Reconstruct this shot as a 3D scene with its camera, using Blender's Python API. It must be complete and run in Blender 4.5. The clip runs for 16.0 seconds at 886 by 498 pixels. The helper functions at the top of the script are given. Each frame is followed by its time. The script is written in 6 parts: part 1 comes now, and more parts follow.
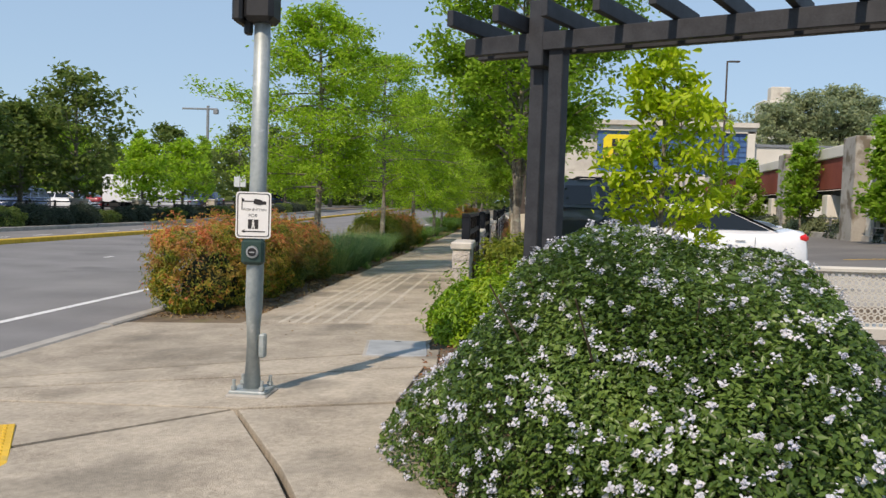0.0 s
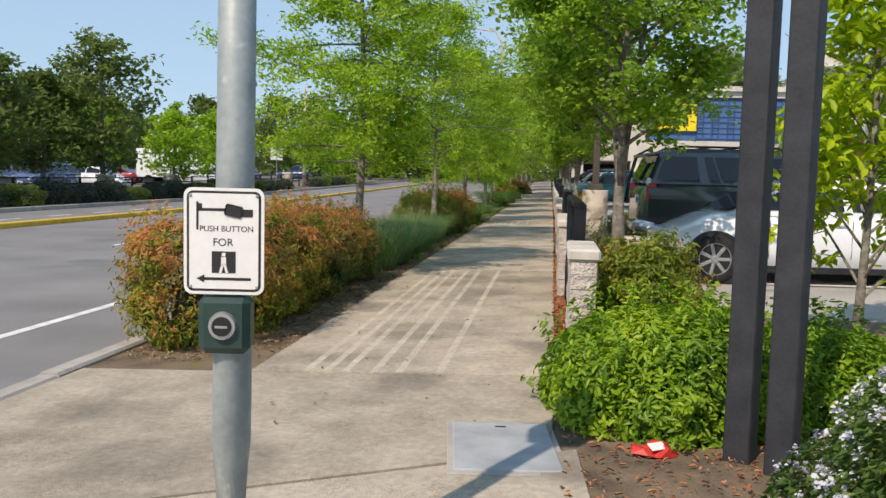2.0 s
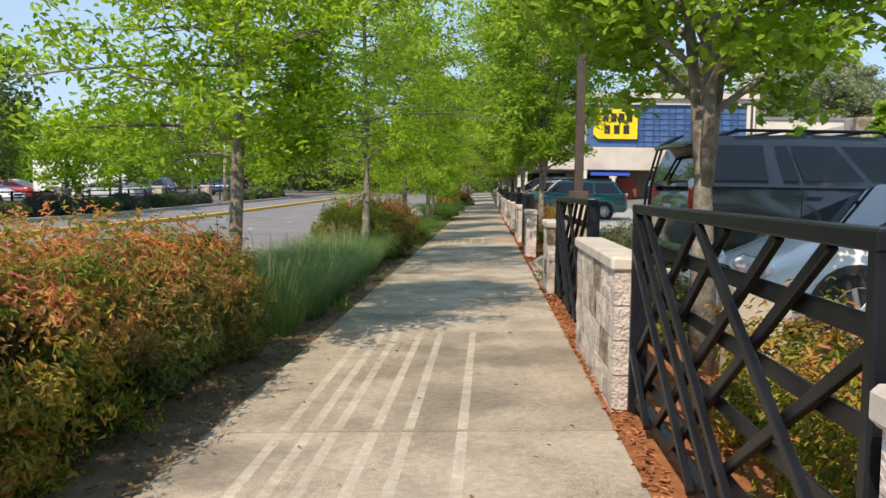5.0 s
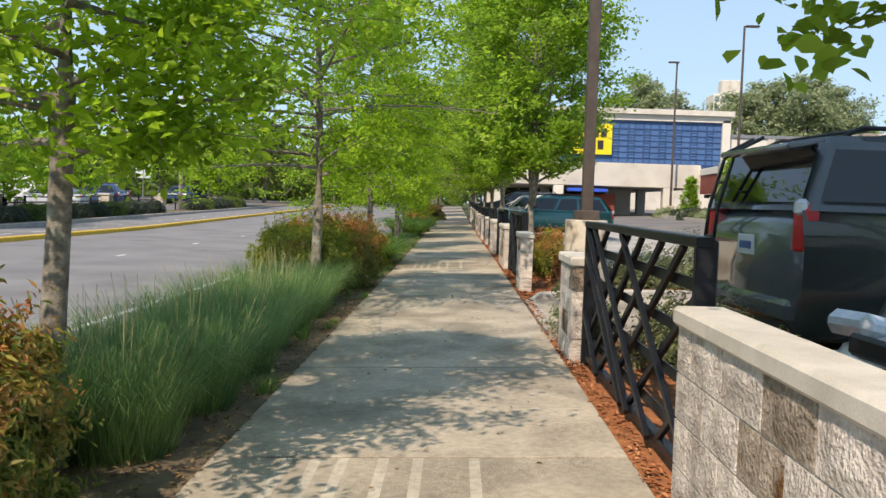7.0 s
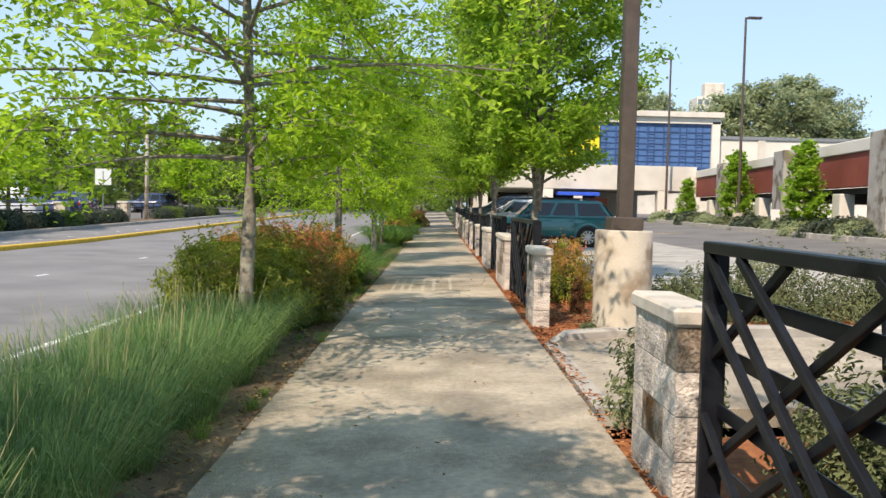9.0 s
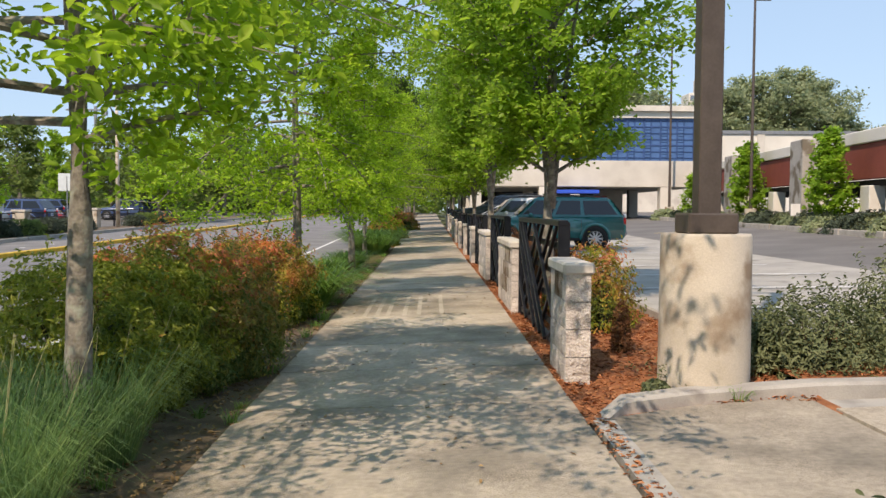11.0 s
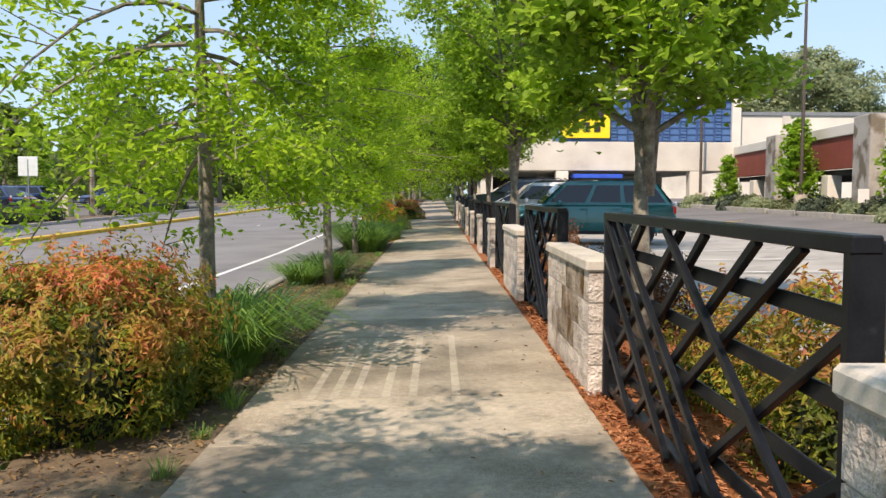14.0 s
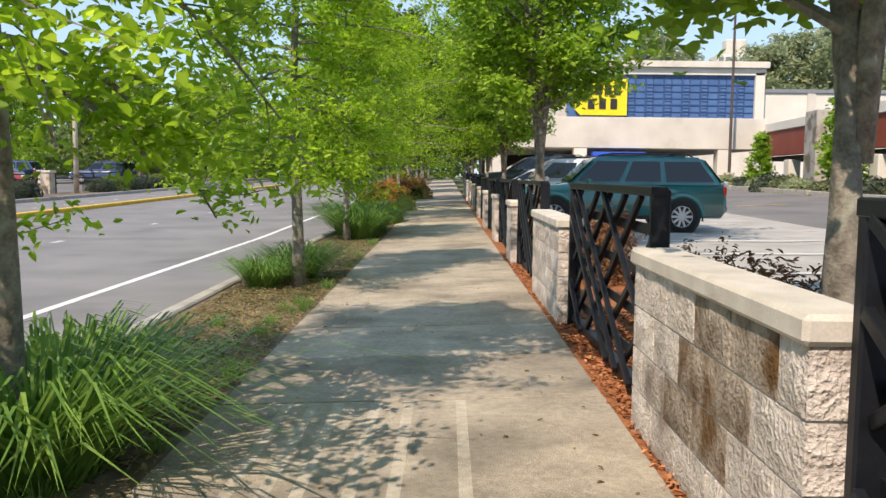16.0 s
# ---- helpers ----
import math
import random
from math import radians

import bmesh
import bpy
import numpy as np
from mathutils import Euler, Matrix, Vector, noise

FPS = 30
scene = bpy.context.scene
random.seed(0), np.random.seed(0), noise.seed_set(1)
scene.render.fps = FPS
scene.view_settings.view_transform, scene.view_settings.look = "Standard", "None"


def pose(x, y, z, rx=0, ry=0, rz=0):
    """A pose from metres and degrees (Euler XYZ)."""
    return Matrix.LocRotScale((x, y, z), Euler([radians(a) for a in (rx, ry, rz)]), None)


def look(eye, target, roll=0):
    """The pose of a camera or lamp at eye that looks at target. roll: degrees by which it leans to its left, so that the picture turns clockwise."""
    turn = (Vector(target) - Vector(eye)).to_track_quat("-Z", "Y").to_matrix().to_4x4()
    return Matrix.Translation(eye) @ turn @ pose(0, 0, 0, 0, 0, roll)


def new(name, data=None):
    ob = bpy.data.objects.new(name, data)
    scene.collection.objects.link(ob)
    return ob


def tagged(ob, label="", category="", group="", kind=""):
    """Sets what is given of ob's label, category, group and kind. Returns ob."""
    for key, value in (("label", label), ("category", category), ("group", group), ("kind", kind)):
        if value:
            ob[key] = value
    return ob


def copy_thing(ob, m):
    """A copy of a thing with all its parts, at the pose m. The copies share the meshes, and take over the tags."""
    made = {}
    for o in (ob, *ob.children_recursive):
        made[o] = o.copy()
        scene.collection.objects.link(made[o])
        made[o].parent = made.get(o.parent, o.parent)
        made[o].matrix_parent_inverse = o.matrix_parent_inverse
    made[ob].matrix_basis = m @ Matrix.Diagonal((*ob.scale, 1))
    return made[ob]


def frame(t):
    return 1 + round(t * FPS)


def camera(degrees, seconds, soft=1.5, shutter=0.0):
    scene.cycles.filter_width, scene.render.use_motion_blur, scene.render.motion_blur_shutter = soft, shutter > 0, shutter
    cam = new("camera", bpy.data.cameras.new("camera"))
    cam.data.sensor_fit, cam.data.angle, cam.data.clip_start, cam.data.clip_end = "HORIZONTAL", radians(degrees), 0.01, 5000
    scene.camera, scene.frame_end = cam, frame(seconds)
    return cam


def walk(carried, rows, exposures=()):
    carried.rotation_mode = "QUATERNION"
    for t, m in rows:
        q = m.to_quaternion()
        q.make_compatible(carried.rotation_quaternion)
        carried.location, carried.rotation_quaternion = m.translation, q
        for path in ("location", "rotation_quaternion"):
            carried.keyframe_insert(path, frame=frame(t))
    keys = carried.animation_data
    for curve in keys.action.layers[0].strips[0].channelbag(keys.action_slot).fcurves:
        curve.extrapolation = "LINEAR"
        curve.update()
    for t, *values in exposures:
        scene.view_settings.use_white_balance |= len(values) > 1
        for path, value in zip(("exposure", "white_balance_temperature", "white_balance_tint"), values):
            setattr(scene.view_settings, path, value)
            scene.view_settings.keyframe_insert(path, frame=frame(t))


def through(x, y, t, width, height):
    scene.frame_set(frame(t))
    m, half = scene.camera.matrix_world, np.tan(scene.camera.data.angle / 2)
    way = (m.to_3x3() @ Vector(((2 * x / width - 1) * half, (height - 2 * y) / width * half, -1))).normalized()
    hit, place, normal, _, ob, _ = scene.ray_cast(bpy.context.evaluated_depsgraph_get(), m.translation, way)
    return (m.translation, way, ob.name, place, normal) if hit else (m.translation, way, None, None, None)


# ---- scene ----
cam = camera(55.4, 16.0)
PATH = [
    (0, (0.097, 0.373, 1.272), (-0.067, 2.364, 1.169), 1.90),
    (0.5, (-0.118, 1.202, 1.349), (-0.324, 3.188, 1.220), 2.04),
    (1, (-0.314, 2.004, 1.393), (-0.556, 3.984, 1.244), 1.98),
    (1.5, (-0.540, 2.711, 1.388), (-0.797, 4.688, 1.223), 1.72),
    (2, (-0.680, 3.497, 1.371), (-0.934, 5.473, 1.197), 1.44),
    (2.5, (-0.795, 4.325, 1.337), (-1.028, 6.304, 1.163), 0.95),
    (3, (-0.868, 5.083, 1.348), (-1.073, 7.065, 1.173), 0.84),
    (3.5, (-1.012, 5.916, 1.352), (-1.194, 7.901, 1.179), 0.95),
    (4, (-1.100, 6.750, 1.332), (-1.259, 8.737, 1.165), 0.77),
    (4.5, (-1.227, 7.633, 1.311), (-1.363, 9.621, 1.150), 0.80),
    (5, (-1.327, 8.525, 1.256), (-1.431, 10.517, 1.114), 0.83),
    (5.2, (-1.369, 8.821, 1.274), (-1.455, 10.815, 1.138), 0.79),
    (7.3, (-1.599, 12.251, 1.299), (-1.622, 14.248, 1.194), 1.82),
    (7.5, (-1.610, 12.587, 1.296), (-1.632, 14.584, 1.195), 1.47),
    (8, (-1.600, 13.380, 1.300), (-1.610, 15.378, 1.203), 1.36),
    (8.5, (-1.649, 14.242, 1.296), (-1.647, 16.239, 1.196), 1.37),
    (8.7, (-1.661, 14.563, 1.299), (-1.653, 16.561, 1.201), 1.48),
    (11, (-1.573, 18.258, 1.260), (-1.546, 20.256, 1.169), 0.35),
    (11.5, (-1.587, 19.044, 1.273), (-1.556, 21.041, 1.169), 0.51),
    (12, (-1.577, 19.868, 1.271), (-1.545, 21.864, 1.152), 0.67),
    (12.5, (-1.607, 20.649, 1.274), (-1.581, 22.644, 1.140), 0.64),
    (13, (-1.574, 21.517, 1.276), (-1.552, 23.513, 1.144), 0.40),
    (13.5, (-1.584, 22.360, 1.295), (-1.569, 24.355, 1.165), 0.27),
    (14, (-1.563, 23.175, 1.278), (-1.552, 25.171, 1.155), 0.24),
    (14.5, (-1.604, 23.960, 1.285), (-1.592, 25.955, 1.156), 0.49),
    (15, (-1.570, 24.762, 1.277), (-1.566, 26.757, 1.140), 0.35),
    (15.5, (-1.550, 25.610, 1.256), (-1.553, 27.604, 1.104), 0.45),
    (16, (-1.526, 26.436, 1.225), (-1.536, 28.429, 1.053), 0.66),
]
walk(cam, [(t, look(eye, target, roll)) for t, eye, target, roll in PATH], [(0, 0.2, 7700, 18), (2, 0.32, 7700, 18), (4, 0.48, 7800, 18), (5.2, 0.55, 7900, 19), (7.5, 0.64, 7800, 18), (8.6, 0.78, 7800, 18), (10.8, 0.5, 7900, 21), (12.5, 0.66, 7900, 21), (14, 0.7, 7900, 21), (16, 0.72, 7700, 20)])

# ---- world, sun ----
SUN_DIR = Vector((-0.44, -0.9, 0)).normalized() * math.cos(radians(47)) + Vector((0, 0, math.sin(radians(47))))
world = bpy.data.worlds.new("world")
scene.world = world
world.use_nodes = True
wn = world.node_tree
sky = wn.nodes.new("ShaderNodeTexSky")
sky.sky_type = "NISHITA"
sky.sun_disc = False
sky.sun_elevation = radians(47)
sky.sun_rotation = math.atan2(SUN_DIR.x, SUN_DIR.y)
sky.air_density, sky.dust_density, sky.ozone_density = 1.0, 0.0, 4.5
haze = wn.nodes.new("ShaderNodeGamma")
haze.inputs[1].default_value = 0.28
tint = wn.nodes.new("ShaderNodeMix")
tint.data_type, tint.blend_type = "RGBA", "MULTIPLY"
tint.inputs[0].default_value = 1.0
tint.inputs[7].default_value = (0.63, 0.93, 1.25, 1)
wn.links.new(sky.outputs[0], haze.inputs[0])
wn.links.new(haze.outputs[0], tint.inputs[6])
wn.links.new(tint.outputs[2], wn.nodes["Background"].inputs[0])
wn.nodes["Background"].inputs[1].default_value = 0.37
sun_data = bpy.data.lights.new("sun", "SUN")
sun_data.energy, sun_data.angle, sun_data.color = 3.1, radians(0.6), (1.0, 0.95, 0.86)
sun = new("sun", sun_data)
sun.matrix_world = look(SUN_DIR * 60, (0, 0, 0))

# ---- materials ----


def ramp(nt, stops):
    r = nt.nodes.new("ShaderNodeValToRGB")
    el = r.color_ramp.elements
    while len(el) < len(stops):
        el.new(0.5)
    for e, (p, c) in zip(el, stops):
        e.position, e.color = p, (*c, 1)
    return r


def surface(name, a, b, rough=0.8, metal=0.0, scale=6.0, fine=90.0, bump=0.25, spots=None, spec=0.4, coat=0.0, piece=0.0, grit=0.5, relief=0.01):
    """A two-scale noise material between the colours a and b."""
    m = bpy.data.materials.new(name)
    m.use_nodes = True
    nt = m.node_tree
    p = nt.nodes["Principled BSDF"]
    p.inputs["Roughness"].default_value, p.inputs["Metallic"].default_value = rough, metal
    p.inputs["Specular IOR Level"].default_value, p.inputs["Coat Weight"].default_value = spec, coat
    co = nt.nodes.new("ShaderNodeNewGeometry")
    n1, n2 = nt.nodes.new("ShaderNodeTexNoise"), nt.nodes.new("ShaderNodeTexNoise")
    n1.inputs["Scale"].default_value, n2.inputs["Scale"].default_value = scale, fine
    n1.inputs["Detail"].default_value, n2.inputs["Detail"].default_value = 6, 3
    for n in (n1, n2):
        nt.links.new(co.outputs["Position"], n.inputs["Vector"])
    add = nt.nodes.new("ShaderNodeMath")
    add.operation = "MULTIPLY_ADD"
    nt.links.new(n2.outputs[0], add.inputs[0])
    add.inputs[1].default_value = grit
    nt.links.new(n1.outputs[0], add.inputs[2])
    mid = 0.5 + 0.5 * grit
    r = ramp(nt, [(max(mid - 0.25, 0), a), (min(mid + 0.23, 1), b)])
    nt.links.new(add.outputs[0], r.inputs[0])
    col = r.outputs[0]
    if spots:
        n3 = nt.nodes.new("ShaderNodeTexNoise")
        n3.inputs["Scale"].default_value, n3.inputs["Detail"].default_value = spots[1], 8
        nt.links.new(co.outputs["Position"], n3.inputs["Vector"])
        r3 = ramp(nt, [(spots[2], (0, 0, 0)), (spots[2] + 0.12, (1, 1, 1))])
        nt.links.new(n3.outputs[0], r3.inputs[0])
        mx = nt.nodes.new("ShaderNodeMix")
        mx.data_type = "RGBA"
        nt.links.new(r3.outputs[0], mx.inputs[0])
        nt.links.new(col, mx.inputs[6])
        mx.inputs[7].default_value = (*spots[0], 1)
        col = mx.outputs[2]
    if piece:
        info = nt.nodes.new("ShaderNodeObjectInfo")
        hs = nt.nodes.new("ShaderNodeHueSaturation")
        mr = nt.nodes.new("ShaderNodeMapRange")
        mr.inputs[3].default_value, mr.inputs[4].default_value = 1 - piece, 1 + piece
        nt.links.new(info.outputs["Random"], mr.inputs[0])
        nt.links.new(mr.outputs[0], hs.inputs["Value"])
        nt.links.new(col, hs.inputs["Color"])
        col = hs.outputs[0]
    nt.links.new(col, p.inputs["Base Color"])
    if bump:
        bp = nt.nodes.new("ShaderNodeBump")
        bp.inputs["Strength"].default_value, bp.inputs["Distance"].default_value = bump, relief
        nt.links.new(add.outputs[0], bp.inputs["Height"])
        nt.links.new(bp.outputs[0], p.inputs["Normal"])
    return m


def foliage(name, stops, gloss=0.45, through=0.35, top=None, glow=1.6):
    """Leaves: colours picked leaf by leaf; top = (colour, z from, z to, share): new growth on the upper shoots."""
    m = bpy.data.materials.new(name)
    m.use_nodes = True
    nt = m.node_tree
    p = nt.nodes["Principled BSDF"]
    p.inputs["Roughness"].default_value = gloss
    p.inputs["Specular IOR Level"].default_value = 0.35
    geo = nt.nodes.new("ShaderNodeNewGeometry")
    r = ramp(nt, stops)
    nz = nt.nodes.new("ShaderNodeTexNoise")
    nz.inputs["Scale"].default_value, nz.inputs["Detail"].default_value = 2.3, 3
    nt.links.new(geo.outputs["Position"], nz.inputs["Vector"])
    mixv = nt.nodes.new("ShaderNodeMath")
    mixv.operation = "MULTIPLY_ADD"
    nt.links.new(nz.outputs[0], mixv.inputs[0])
    mixv.inputs[1].default_value = 1.5
    sh = nt.nodes.new("ShaderNodeMath")
    sh.operation = "MULTIPLY_ADD"
    nt.links.new(geo.outputs["Random Per Island"], sh.inputs[0])
    sh.inputs[1].default_value, sh.inputs[2].default_value = 0.5, -0.5
    nt.links.new(sh.outputs[0], mixv.inputs[2])
    nt.links.new(mixv.outputs[0], r.inputs[0])
    col = r.outputs[0]
    if top:
        sep = nt.nodes.new("ShaderNodeSeparateXYZ")
        nt.links.new(geo.outputs["Position"], sep.inputs[0])
        mr = nt.nodes.new("ShaderNodeMapRange")
        nt.links.new(sep.outputs[2], mr.inputs[0])
        mr.inputs[1].default_value, mr.inputs[2].default_value, mr.inputs[4].default_value = top[1], top[2], top[3]
        pick = nt.nodes.new("ShaderNodeMath")
        pick.operation = "MULTIPLY"
        nt.links.new(mr.outputs[0], pick.inputs[0])
        r4 = ramp(nt, [(0.43, (0, 0, 0)), (0.55, (1, 1, 1))])
        n5 = nt.nodes.new("ShaderNodeTexNoise")
        n5.inputs["Scale"].default_value, n5.inputs["Detail"].default_value = 4.0, 4
        nt.links.new(geo.outputs["Position"], n5.inputs["Vector"])
        nt.links.new(n5.outputs[0], r4.inputs[0])
        nt.links.new(r4.outputs[0], pick.inputs[1])
        tr = ramp(nt, top[0])
        nt.links.new(geo.outputs["Random Per Island"], tr.inputs[0])
        mx = nt.nodes.new("ShaderNodeMix")
        mx.data_type = "RGBA"
        nt.links.new(pick.outputs[0], mx.inputs[0])
        nt.links.new(col, mx.inputs[6])
        nt.links.new(tr.outputs[0], mx.inputs[7])
        col = mx.outputs[2]
    nt.links.new(col, p.inputs["Base Color"])
    if through:
        tl = nt.nodes.new("ShaderNodeBsdfTranslucent")
        bright = nt.nodes.new("ShaderNodeHueSaturation")
        bright.inputs["Value"].default_value = glow
        nt.links.new(col, bright.inputs["Color"])
        nt.links.new(bright.outputs[0], tl.inputs["Color"])
        ms = nt.nodes.new("ShaderNodeMixShader")
        ms.inputs[0].default_value = through
        nt.links.new(p.outputs[0], ms.inputs[1])
        nt.links.new(tl.outputs[0], ms.inputs[2])
        nt.links.new(ms.outputs[0], nt.nodes["Material Output"].inputs[0])
    return m


def glass(name, tint, rough=0.03):
    m = bpy.data.materials.new(name)
    m.use_nodes = True
    p = m.node_tree.nodes["Principled BSDF"]
    p.inputs["Base Color"].default_value = (*tint, 1)
    p.inputs["Roughness"].default_value = rough
    p.inputs["Specular IOR Level"].default_value = 0.7
    return m


def sidewalk_material():
    """Worn concrete with pale strips worn along the walk on some slabs."""
    m = surface("sidewalk_concrete", (0.25, 0.21, 0.162), (0.435, 0.378, 0.3), 0.88, 0, 1.3, 130, 0.5, ((0.26, 0.228, 0.182), 0.9, 0.52), 0.25, 0, 0.15, 1.0)
    nt = m.node_tree
    p = nt.nodes["Principled BSDF"]
    old = p.inputs["Base Color"].links[0].from_socket
    geo = nt.nodes.new("ShaderNodeNewGeometry")
    sep = nt.nodes.new("ShaderNodeSeparateXYZ")
    nt.links.new(geo.outputs["Position"], sep.inputs[0])

    def node(op, a, b=None, c=None):
        n = nt.nodes.new("ShaderNodeMath")
        n.operation = op
        for i, v in enumerate((a, b, c)):
            if v is None:
                continue
            if isinstance(v, (int, float)):
                n.inputs[i].default_value = v
            else:
                nt.links.new(v, n.inputs[i])
        return n.outputs[0]

    x, y = sep.outputs[0], sep.outputs[1]
    line = None
    for c in (-2.41, -2.26, -2.12, -1.91, -1.73, -1.44):
        one = node("LESS_THAN", node("ABSOLUTE", node("SUBTRACT", x, c)), 0.028)
        line = one if line is None else node("ADD", line, one)

    def span(y0, y1, k):
        return node("MULTIPLY", node("MULTIPLY", node("GREATER_THAN", y, y0), node("LESS_THAN", y, y1)), k)

    where = node("ADD", node("ADD", span(9.35, 12.93, 0.85), span(12.98, 16.08, 0.8)), node("ADD", span(28.7, 31.1, 0.6), span(25.2, 26.45, 0.2)))
    nz = nt.nodes.new("ShaderNodeTexNoise")
    nz.inputs["Scale"].default_value, nz.inputs["Detail"].default_value = 7, 6
    nt.links.new(geo.outputs["Position"], nz.inputs["Vector"])
    fac = node("MULTIPLY", node("MULTIPLY", line, where), node("MULTIPLY_ADD", nz.outputs[0], 1.7, -0.05))
    mx = nt.nodes.new("ShaderNodeMix")
    mx.data_type = "RGBA"
    nt.links.new(fac, mx.inputs[0])
    nt.links.new(old, mx.inputs[6])
    mx.inputs[7].default_value = (0.54, 0.49, 0.405, 1)
    speck = nt.nodes.new("ShaderNodeTexNoise")
    speck.inputs["Scale"].default_value, speck.inputs["Detail"].default_value = 24, 8
    nt.links.new(geo.outputs["Position"], speck.inputs["Vector"])
    blot = nt.nodes.new("ShaderNodeTexNoise")
    blot.inputs["Scale"].default_value, blot.inputs["Detail"].default_value = 3.2, 5
    nt.links.new(geo.outputs["Position"], blot.inputs["Vector"])
    both = node("MULTIPLY", node("MULTIPLY_ADD", speck.outputs[0], 0.75, 0.62), node("MULTIPLY_ADD", blot.outputs[0], 0.7, 0.66))
    worn = nt.nodes.new("ShaderNodeHueSaturation")
    nt.links.new(both, worn.inputs["Value"])
    nt.links.new(mx.outputs[2], worn.inputs["Color"])
    nt.links.new(worn.outputs[0], p.inputs["Base Color"])
    return m


CONCRETE = sidewalk_material()
KERB = surface("kerb_concrete", (0.3, 0.28, 0.25), (0.48, 0.45, 0.4), 0.9, 0, 3, 120, 0.4, ((0.22, 0.2, 0.18), 3, 0.6))
LOT_CONC = surface("lot_concrete", (0.3, 0.285, 0.255), (0.45, 0.425, 0.38), 0.9, 0, 0.9, 100, 0.3, ((0.24, 0.225, 0.2), 1.4, 0.58))
ASPHALT = surface("asphalt", (0.17, 0.167, 0.168), (0.255, 0.25, 0.248), 0.92, 0, 0.6, 140, 0.5, ((0.165, 0.163, 0.163), 0.5, 0.6), 0.25)
LOT_ASPHALT = surface("lot_asphalt", (0.13, 0.125, 0.12), (0.21, 0.2, 0.19), 0.92, 0, 0.5, 120, 0.4, None, 0.25)
PAINT_W = surface("road_paint_white", (0.55, 0.55, 0.55), (0.82, 0.82, 0.8), 0.7, 0, 5, 60, 0.1)
PAINT_Y = surface("road_paint_yellow", (0.6, 0.36, 0.03), (0.82, 0.52, 0.06), 0.65, 0, 4, 60, 0.1, ((0.4, 0.3, 0.12), 6, 0.62))
SOIL = surface("soil", (0.085, 0.06, 0.042), (0.24, 0.18, 0.115), 0.95, 0, 4, 70, 0.9, ((0.16, 0.135, 0.065), 1.6, 0.57))
JOINT = surface("joint_dirt", (0.025, 0.02, 0.015), (0.07, 0.055, 0.04), 0.95, 0, 6, 70, 0.6)
MULCH = surface("bark_mulch", (0.19, 0.06, 0.022), (0.44, 0.17, 0.065), 0.95, 0, 9, 70, 1.0)
GRASSLAND = surface("far_ground", (0.06, 0.08, 0.03), (0.13, 0.14, 0.06), 0.95, 0, 0.2, 8, 0.3)
BLOCK = surface("split_face_block", (0.42, 0.36, 0.32), (0.74, 0.67, 0.6), 0.93, 0, 7, 55, 1.0, ((0.24, 0.19, 0.15), 2.1, 0.63), 0.2, 0, 0.1, 0.6, 0.035)
BLOCK_STAINED = surface("stained_block", (0.15, 0.105, 0.07), (0.46, 0.39, 0.32), 0.93, 0, 6, 55, 1.0, ((0.13, 0.07, 0.03), 2.6, 0.5), 0.2, 0, 0.1, 0.6, 0.035)
MORTAR = surface("mortar", (0.36, 0.33, 0.3), (0.5, 0.46, 0.42), 0.95, 0, 9, 90, 0.4)
CAP = surface("wall_cap", (0.47, 0.43, 0.37), (0.66, 0.61, 0.54), 0.85, 0, 5, 120, 0.25, ((0.4, 0.36, 0.31), 3, 0.62), 0.3, 0, 0.05)
BLACK = surface("black_painted_steel", (0.006, 0.0067, 0.009), (0.014, 0.0155, 0.02), 0.42, 0, 7, 90, 0.12, ((0.04, 0.041, 0.045), 9, 0.69), 0.28)
CHARCOAL = surface("charcoal_painted_timber", (0.02, 0.022, 0.027), (0.04, 0.043, 0.05), 0.6, 0, 8, 60, 0.2)
GALV = surface("galvanised_steel", (0.29, 0.33, 0.33), (0.44, 0.48, 0.47), 0.5, 0.35, 9, 40, 0.12, ((0.56, 0.58, 0.57), 14, 0.63))
HATCH = surface("hatch_composite", (0.28, 0.3, 0.31), (0.42, 0.44, 0.45), 0.7, 0, 6, 150, 0.3)
SIGN_W = surface("sign_white", (0.72, 0.71, 0.69), (0.82, 0.81, 0.79), 0.45, 0, 3, 50, 0.0)
SIGN_B = surface("sign_black", (0.02, 0.018, 0.018), (0.035, 0.03, 0.03), 0.5, 0, 3, 50, 0.0)
GREENBOX = surface("dark_green_plastic", (0.018, 0.045, 0.038), (0.03, 0.065, 0.055), 0.4, 0, 6, 60, 0.05)
BROWN = surface("bronze_painted_steel", (0.06, 0.045, 0.037), (0.095, 0.075, 0.062), 0.5, 0, 6, 50, 0.1)
LAMPBASE = surface("cast_concrete", (0.43, 0.37, 0.29), (0.62, 0.55, 0.45), 0.88, 0, 2.5, 90, 0.4, ((0.3, 0.22, 0.15), 2.6, 0.53))
BARK = surface("bark", (0.1, 0.085, 0.068), (0.3, 0.27, 0.22), 0.95, 0, 14, 60, 1.0, ((0.3, 0.31, 0.25), 11, 0.56))
STEM = surface("stems", (0.05, 0.035, 0.022), (0.12, 0.09, 0.05), 0.95, 0, 12, 50, 0.5)
# near-black colour for the deep shade inside shrubs
SHADE_CORE = surface("shaded_inside", (0.008, 0.014, 0.006), (0.03, 0.04, 0.016), 0.95, 0, 16, 60, 0.6)
L_OAK = foliage("oak_leaf", [(0.0, (0.105, 0.195, 0.015)), (0.5, (0.235, 0.385, 0.027)), (1.0, (0.42, 0.57, 0.052))], 0.5, 0.55, None, 1.7)
